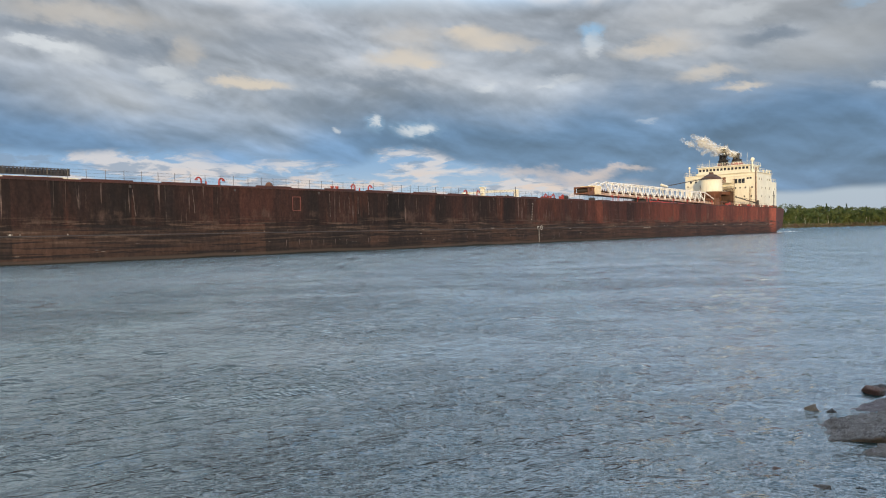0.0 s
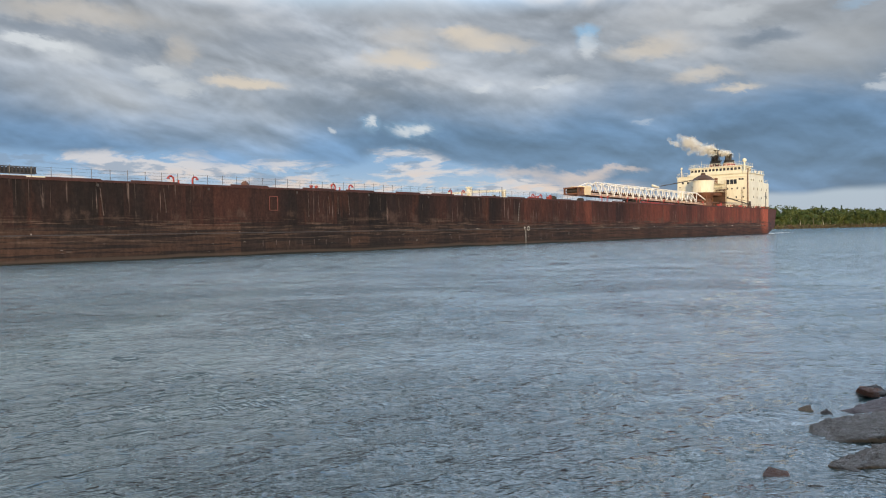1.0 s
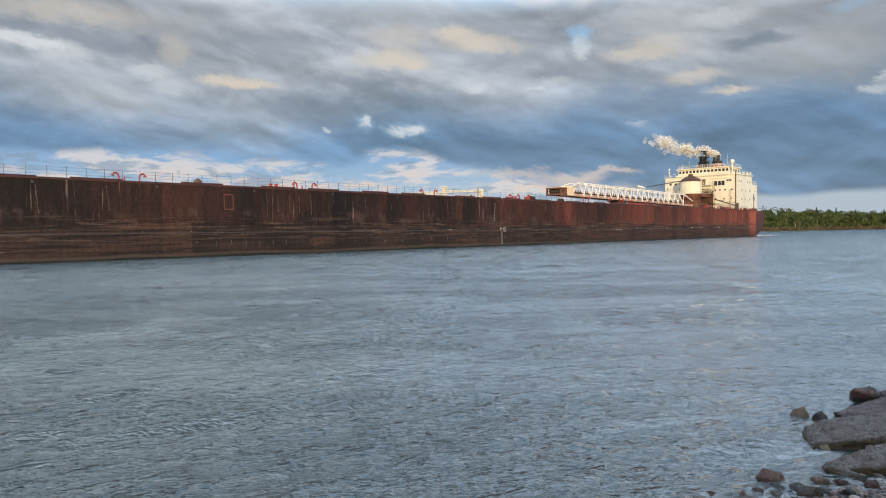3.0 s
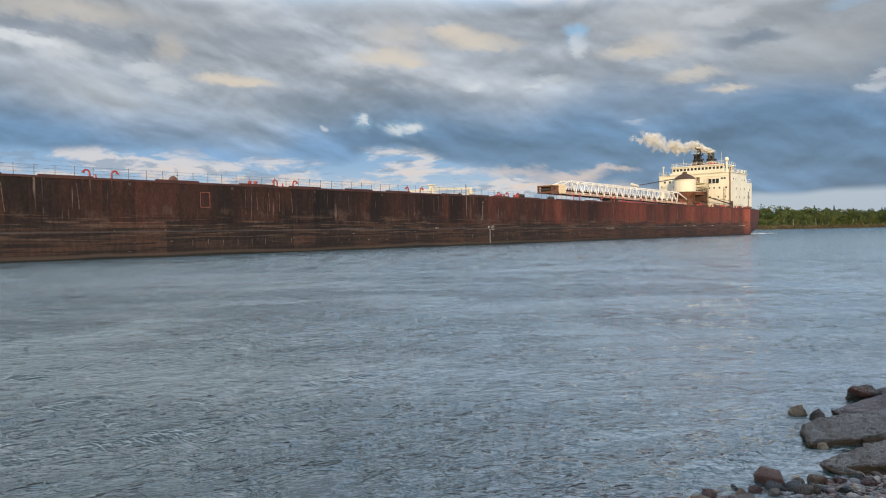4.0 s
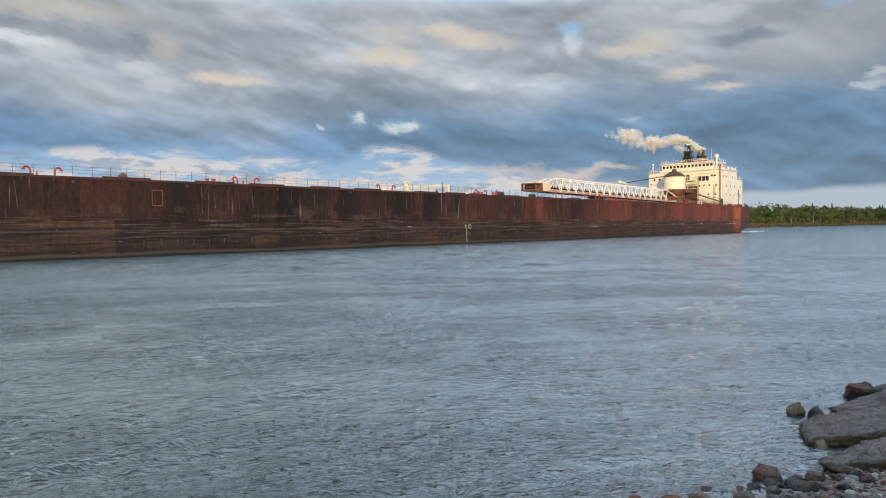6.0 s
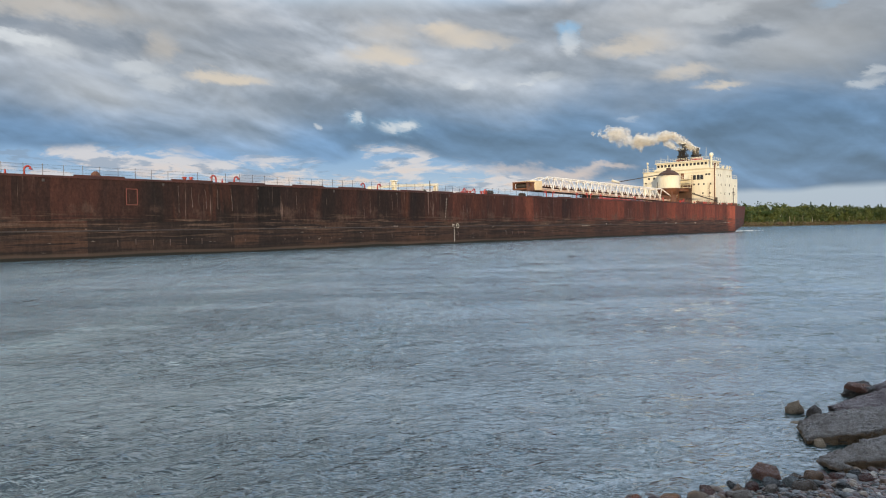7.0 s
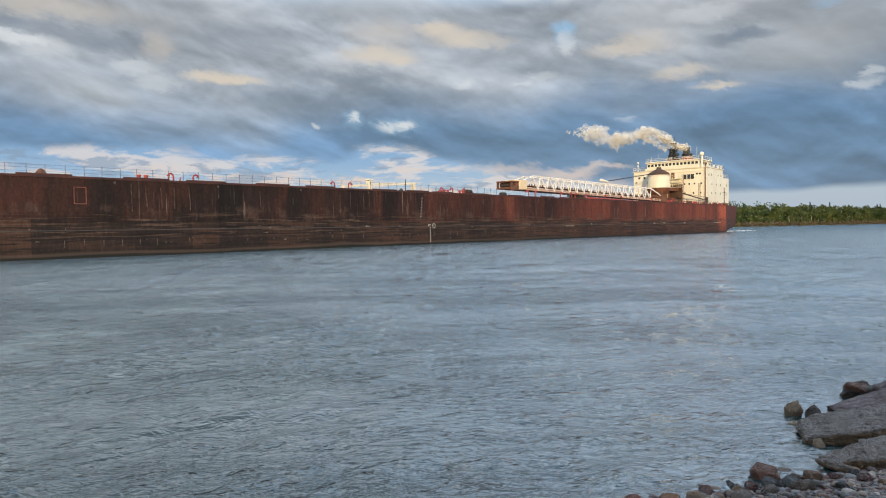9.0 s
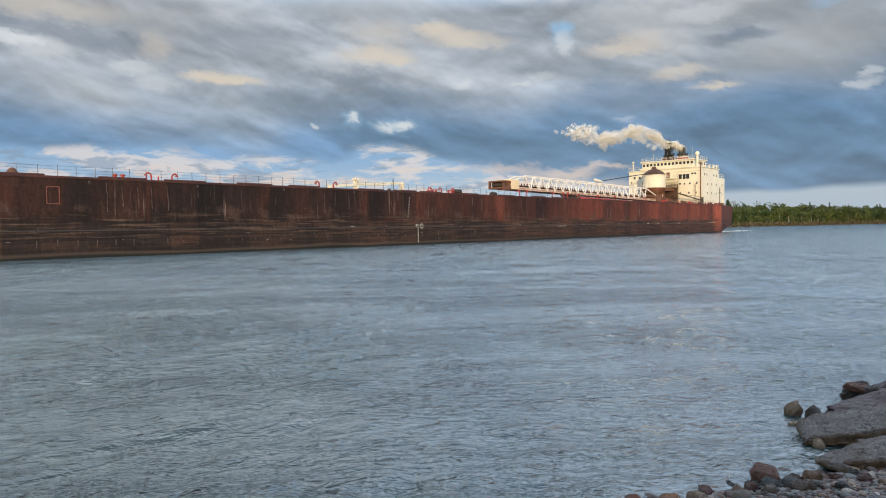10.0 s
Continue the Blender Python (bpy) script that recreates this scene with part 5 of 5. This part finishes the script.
def shingle():
    m, n, b = material("shingle_stone", 0.30, 0.0, 0.5)
    r = n.add("ShaderNodeNewGeometry").outputs["Random Per Island"]
    c = n.ramp(r, [(0.0, (0.014, 0.013, 0.013)), (0.18, (0.085, 0.037, 0.026)), (0.34, (0.034, 0.033, 0.034)), (0.5, (0.105, 0.064, 0.043)), (0.66, (0.045, 0.022, 0.018)), (0.80, (0.10, 0.10, 0.104)), (0.90, (0.19, 0.145, 0.11)), (0.97, (0.30, 0.27, 0.24))], True)
    rough = n.noise(n.at, 60.0, 5.0, 0.7)
    c = n.mix(n.step(rough, 0.38, 0.68, 0.0, 0.7), c, n.vec("MULTIPLY", c, (0.4, 0.4, 0.4)))
    put(n, b, "Base Color", c)
    bump(n, b, rough, 0.5, 0.01)
    protos = []
    for s in range(6):
        bm = broken_stone(60 + s, 10 + s, 0.2, 0.03, 1)
        bmesh.ops.triangulate(bm, faces=bm.faces[:])
        bm.verts.index_update()
        protos.append((np.array([v.co[:] for v in bm.verts]), np.array([[v.index for v in f.verts] for f in bm.faces])))
        bm.free()
    rng = random.Random(8)
    places = []
    while len(places) < 6500:
        x, y = rng.uniform(0.6, 5.4), rng.uniform(4.6, 6.6)
        s = shore_line(x, y)
        big = len(places) < 420
        if (-0.35 if big else -0.15) + 0.3 * rng.random() < s < 1.0 and (big or rng.random() < 0.1 + 0.5 * max(0, x - 1.8)):
            r = 0.026 + 0.034 * rng.random() ** 1.6 if big else 0.008 + 0.018 * rng.random() ** 2
            places.append((x, y, bank_height(x, y) + 0.25 * r, r, rng.uniform(0, 6.3), rng.uniform(0.5, 0.8)))
    scatter("pebbles", protos, places, m, "wet mixed grey and brown pebbles on the bank", "pebbles")


shore_rocks()
shingle()


# ---- far bank ----
def leaf_material(name, dark, light, scale=0.12):
    m, n, b = material(name, 0.6, 0.0, 0.25)
    r = n.add("ShaderNodeNewGeometry").outputs["Random Per Island"]
    c = n.mix(n.step(n.noise(n.at, scale, 3.0, 0.6), 0.35, 0.65), dark, light)
    c = n.mix(n.math("MULTIPLY", r, 0.5), c, tuple(k * 0.45 for k in dark))
    put(n, b, "Base Color", c)
    return m


LEAVES = leaf_material("woodland_leaves", (0.028, 0.054, 0.015), (0.100, 0.118, 0.032), 0.09)
NEEDLES = leaf_material("spruce_needles", (0.018, 0.040, 0.020), (0.035, 0.062, 0.028))
SCRUB = leaf_material("brown_scrub", (0.095, 0.060, 0.038), (0.10, 0.10, 0.04), 0.3)
BARK = worn("grey_bark", (0.13, 0.11, 0.09), (0.22, 0.20, 0.17), 2.0, 0.9, stretch=(1, 1, 0.2))
BIRCH = worn("pale_birch_bark", (0.42, 0.39, 0.34), (0.55, 0.52, 0.46), 1.5, 0.8, rust=(0.08, 0.07, 0.06), amount=0.62, stretch=(1, 1, 2))


def cards(centres, sizes, rng):
    """Small bent leaf clumps: quads turned at random at the given places."""
    n = len(centres)
    a = rng.normal(size=(n, 3))
    a /= np.linalg.norm(a, axis=1)[:, None]
    b = np.cross(a, rng.normal(size=(n, 3)))
    b /= np.linalg.norm(b, axis=1)[:, None]
    a, b = a * sizes[:, None], b * sizes[:, None] * 0.8
    return np.stack([centres - a - b, centres + a - b * 0.6, centres + a * 0.8 + b, centres - a * 0.7 + b * 0.9], 1).reshape(-1, 3)


def quads(name, verts, mat):
    me = bpy.data.meshes.new(name)
    k = len(verts) // 4
    me.from_pydata(verts.tolist(), [], np.arange(k * 4).reshape(k, 4).tolist())
    me.materials.append(mat)
    return new(name, me)


def far_edge(x):
    """Distance of the far water's edge."""
    return 283.0 + 0.815 * x


def far_bank():
    xs = [-300 + 40 * i for i in range(58)]
    bm = bmesh.new()
    rows = []
    for off, z in ((0, -1.5), (1.5, 0.15), (6, 0.8), (30, 1.6), (200, 3.0), (1500, 4.0)):
        rows.append([bm.verts.new((x - 0.63 * off + 1.5 * noise.noise(Vector((x * 0.05, 0, off))), far_edge(x) + 0.77 * off + 3.0 * noise.noise(Vector((x * 0.03, 5, 0))), z)) for x in xs])
    for r0, r1 in zip(rows, rows[1:]):
        for i in range(len(xs) - 1):
            bm.faces.new((r0[i], r0[i + 1], r1[i + 1], r1[i]))
    ob = part("far_bank", bm, worn("muddy_far_bank", (0.06, 0.045, 0.03), (0.09, 0.075, 0.045), 0.2, 0.9))
    tagged(ob, "low brown and green far river bank", "bank", kind="structure")


def far_woods():
    rng = np.random.default_rng(4)
    leaf, needle, scrub, trunk, birch = [], [], [], bmesh.new(), bmesh.new()
    for i in range(620):
        x = rng.uniform(90, 640)
        row = rng.integers(0, 5)
        off = 4 + row * 7 + rng.uniform(0, 6)
        px, py = x - 0.63 * off, far_edge(x) + 0.77 * off
        conifer = rng.random() < 0.05
        h = (rng.uniform(9, 16.5) + row * 0.9) * (1.06 if conifer else 1.0)
        if x < 230:
            h *= 0.75 + 0.25 * (x - 90) / 140
        if conifer:
            k = 260
            t = rng.random(k) ** 0.8
            r = (1 - t) * h * 0.17 + 0.25
            ang = rng.uniform(0, 6.283, k)
            c = np.stack([px + r * np.cos(ang) * np.sqrt(rng.random(k)), py + r * np.sin(ang) * np.sqrt(rng.random(k)), 1.2 + h * (0.12 + 0.88 * t)], 1)
            needle.append(cards(c, rng.uniform(0.25, 0.5, k), rng))
        else:
            w = h * rng.uniform(0.17, 0.25)
            lobes = rng.integers(7, 11)
            for _ in range(lobes):
                lc = np.array([px + rng.normal() * w * 0.6, py + rng.normal() * w * 0.6, 1.0 + h * rng.uniform(0.24, 0.88)])
                lr = w * rng.uniform(0.45, 0.75)
                k = 46
                d = rng.normal(size=(k, 3))
                d /= np.linalg.norm(d, axis=1)[:, None]
                c = lc + d * (lr * rng.uniform(0.6, 1.05, k))[:, None] * np.array([1, 1, 0.9])
                leaf.append(cards(c, rng.uniform(0.28, 0.62, k), rng))
        if row < 3:
            bm = birch if rng.random() < 0.45 else trunk
            lean = rng.normal(size=2) * (0.08 if bm is trunk else 0.16) * h * 0.5
            tube(bm, (px, py, 0.3), (px + lean[0], py + lean[1], h * 0.72), 0.2, 0.08, 6)
    t = rng.random(420) ** 0.8
    r, ang = (1 - t) * 3.2 + 0.3, rng.uniform(0, 6.283, 420)
    needle.append(cards(np.stack([196 + r * np.cos(ang), 447 + r * np.sin(ang), 2 + 16.5 * t], 1), rng.uniform(0.3, 0.6, 420), rng))
    for i in range(2600):
        x = rng.uniform(90, 640)
        off = rng.uniform(1.0, 9) if i < 1300 else rng.uniform(6, 26)
        k = 30
        d = rng.normal(size=(k, 3)) * np.array([1.4, 1.4, 0.8 if i < 1300 else 1.8])
        c = np.array([x - 0.63 * off, far_edge(x) + 0.77 * off, 1.0 if i < 1300 else 3.6]) + d
        c[:, 2] = np.maximum(c[:, 2], 0.2)
        (scrub if i < 1300 else leaf).append(cards(c, rng.uniform(0.25, 0.6, k), rng))
    for name, parts_, mat, label in (("far_woods", leaf, LEAVES, "green mixed woodland lining the far bank"), ("far_spruces", needle, NEEDLES, "dark spruces rising from the far woodland"), ("far_scrub", scrub, SCRUB, "brown scrub along the far water's edge")):
        tagged(quads(name, np.concatenate(parts_), mat), label, "woods", kind="stuff")
    tagged(part("far_trunks", trunk, BARK), "thin grey trunks among the far woods", "trunks", kind="stuff")
    tagged(part("far_birches", birch, BIRCH), "pale leaning birch trunks on the far bank", "trunks", kind="stuff")


far_bank()
far_woods()


# ---- trees behind the camera, which shade the near bank ----
def bank_tree(x, y, h, seed):
    rng = np.random.default_rng(seed)
    z = bank_height(x, y) - 0.1
    tree = empty("tree", x, y, z)
    tagged(tree, "tall leafy tree on the near bank", "tree", "trees on the near bank")
    bm = tube(bmesh.new(), (0, 0, 0), (0.2, 0.1, h * 0.5), h * 0.022, h * 0.013, 9)
    tube(bm, (0.2, 0.1, h * 0.5), (0.1, 0.3, h * 0.9), h * 0.013, 0.04, 8)
    lobes = []
    for i in range(16):
        a, t = i * 2.4 + rng.random(), rng.uniform(0.28, 0.86)
        r = h * 0.24 * math.sin(math.pi * min(1, 0.25 + t * 0.8)) * rng.uniform(0.5, 1)
        tip = (r * math.cos(a), r * math.sin(a), h * (t + 0.06))
        tube(bm, (0.15, 0.1, h * t * 0.92), tip, h * 0.006, 0.03, 6)
        lobes.append(tip)
    lobes.append((0.1, 0.3, h * 0.93))
    lobes += [(0.2 * h * math.cos(k), 0.2 * h * math.sin(k), h * 0.16) for k in (0, 1.6, 3.1, 4.7)]
    part("trunk", bm, BARK, tree)
    out = []
    for c in lobes:
        k = 420
        d = rng.normal(size=(k, 3))
        d /= np.linalg.norm(d, axis=1)[:, None]
        out.append(cards(np.array(c) + d * (h * 0.105 * rng.uniform(0.25, 1.0, k))[:, None], rng.uniform(0.16, 0.34, k), rng))
    crown = quads("crown", np.concatenate(out), LEAVES)
    crown.parent = tree


for i in range(15):
    bank_tree(-26 + 3.8 * i + 0.8 * math.sin(i * 2.1), -15 - 2.5 * ((i * 7) % 3), 6.2 + 0.7 * math.sin(i * 1.7), 70 + i)


# ---- exhaust smoke in soft drifting pieces ----
def smoke_material(name="exhaust_smoke", most=0.24):
    m = bpy.data.materials.new(name)
    m.use_nodes = True
    n = Nodes(m.node_tree)
    at = n.add("ShaderNodeTexCoord").outputs["Object"]
    b = n.add("ShaderNodeBsdfDiffuse", ((0.88, 0.86, 0.82, 1), 1.0)).outputs[0]
    g = n.add("ShaderNodeBsdfTranslucent", ((0.88, 0.86, 0.82, 1),)).outputs[0]
    t = n.add("ShaderNodeBsdfTransparent").outputs[0]
    body = n.add("ShaderNodeMixShader", (0.5, b, g)).outputs[0]
    f = n.step(n.noise(at, 1.1, 4.0, 0.55), 0.28, 0.62, 0.0, most)
    n.add("ShaderNodeOutputMaterial", (n.add("ShaderNodeMixShader", (f, t, body)).outputs[0],))
    return m


SHIP_ROWS = [(0.0, 92.924, 213.479, -133.193), (2.5, 88.482, 209.624, -133.116), (5.0, 84.071, 206.002, -133.039), (7.5, 79.692, 202.614, -132.963), (10.0, 75.345, 199.459, -132.886)]


def ship_pose(t):
    """Pose of the ship at any time, before the start and after the end too."""
    u = t / 10
    a, b = SHIP_ROWS[0], SHIP_ROWS[-1]
    if t <= 0 or t >= 10:
        return pose(a[1] + (b[1] - a[1]) * u, a[2] + (b[2] - a[2]) * u, 0, 0, 0, a[3] + (b[3] - a[3]) * u)
    i = min(3, int(t / 2.5))
    p, q = SHIP_ROWS[i], SHIP_ROWS[i + 1]
    k = (t - p[0]) / 2.5
    return pose(p[1] + (q[1] - p[1]) * k, p[2] + (q[2] - p[2]) * k, 0, 0, 0, p[3] + (q[3] - p[3]) * k)


PUFFS = []


def build_smoke():
    mat = smoke_material()
    plume = empty("smoke_plume")
    tagged(plume, "pale yellow-grey exhaust smoke drifting from the funnels", "smoke")
    rng = random.Random(12)
    meshes, used = [], set()
    for s in range(5):
        bm = bmesh.new()
        bmesh.ops.create_icosphere(bm, subdivisions=3, radius=1.0)
        off = Vector((s * 4.3, 1.7 * s, 0))
        for v in bm.verts:
            v.co *= 0.82 + 0.95 * noise.fractal(v.co * 1.3 + off, 0.75, 2.2, 5)
        o = part("puff", bm, mat, plume, smooth=True)
        meshes.append(o)
    thin = smoke_material("thin_exhaust_smoke", 0.13)
    for s in range(5):
        o = meshes[s].copy()
        o.data = meshes[s].data.copy()
        o.data.materials[0] = thin
        scene.collection.objects.link(o)
        meshes.append(o)
    for i in range(430):
        born = -7.2 + 1.2 * i / 15 if i < 15 else -6.0 + 16.0 * (i - 15) / 415
        k = i % 5 + (5 if born < -6.0 else 0)
        if k in used:
            o = meshes[k].copy()
            scene.collection.objects.link(o)
        else:
            o = meshes[k]
            used.add(k)
        PUFFS.append((o, born, FUNNELS[0 if rng.random() < 0.88 else 1], [rng.gauss(0, 1) for _ in range(3)], [rng.uniform(0, 360) for _ in range(3)], rng.uniform(0.5, 1.0)))


build_smoke()


# ---- what moves ----
def puff_place(born, funnel, g, t):
    if t < born:
        return ship_pose(t) @ Vector((funnel[0], funnel[1], 13.0))
    age = t - born
    p = ship_pose(born) @ Vector((funnel[0] + 0.25 * g[0], funnel[1] + 0.25 * g[1], 24.0))
    spread = 0.15 + 1.5 * (1 - math.exp(-age / 9))
    rise = (4.9 + 1.6 * math.cos(0.6 * (born + 7))) * (1 - math.exp(-age / 4.2)) + 0.55 * math.sin(born * 2.3) * min(1.0, age / 3)
    return p + Vector(((-3.6 + 0.25 * math.sin(born * 1.7)) * age + g[0] * spread, -1.38 * age + g[1] * spread, rise + g[2] * spread * 0.6))


def motions():
    walk(ship, [(t, pose(x, y, 0, 0, 0, a)) for t, x, y, a in SHIP_ROWS])
    walk(water, [(0.0, pose(0, 0, -0.03)), (1.0, pose(-0.25, -0.45, -0.05)), (2.5, pose(-0.65, -1.1, -0.09)), (5.0, pose(-1.3, -2.2, -0.12)), (7.5, pose(-1.95, -3.3, -0.14)), (10.0, pose(-2.6, -4.4, -0.145))])
    walk(clouds, [(0.0, pose(9.0, 0, EYE[2])), (5.0, pose(0, 0, EYE[2])), (10.0, pose(-9.0, 0, EYE[2]))])
    for o, born, funnel, g, turn, size in PUFFS:
        o.scale = (size, size, size)
        times = sorted({0.0, 2.5, 5.0, 7.5, 10.0} | {t for t in (born - 0.2, born, born + 0.7, born + 1.6, born + 3.2) if 0.05 < t < 9.95})
        rows = []
        for t in times:
            p = puff_place(born, funnel, g, t)
            rows.append((t, pose(p.x, p.y, p.z, turn[0] + 3 * t, turn[1], turn[2] + 4 * t)))
        walk(o, rows)


motions()
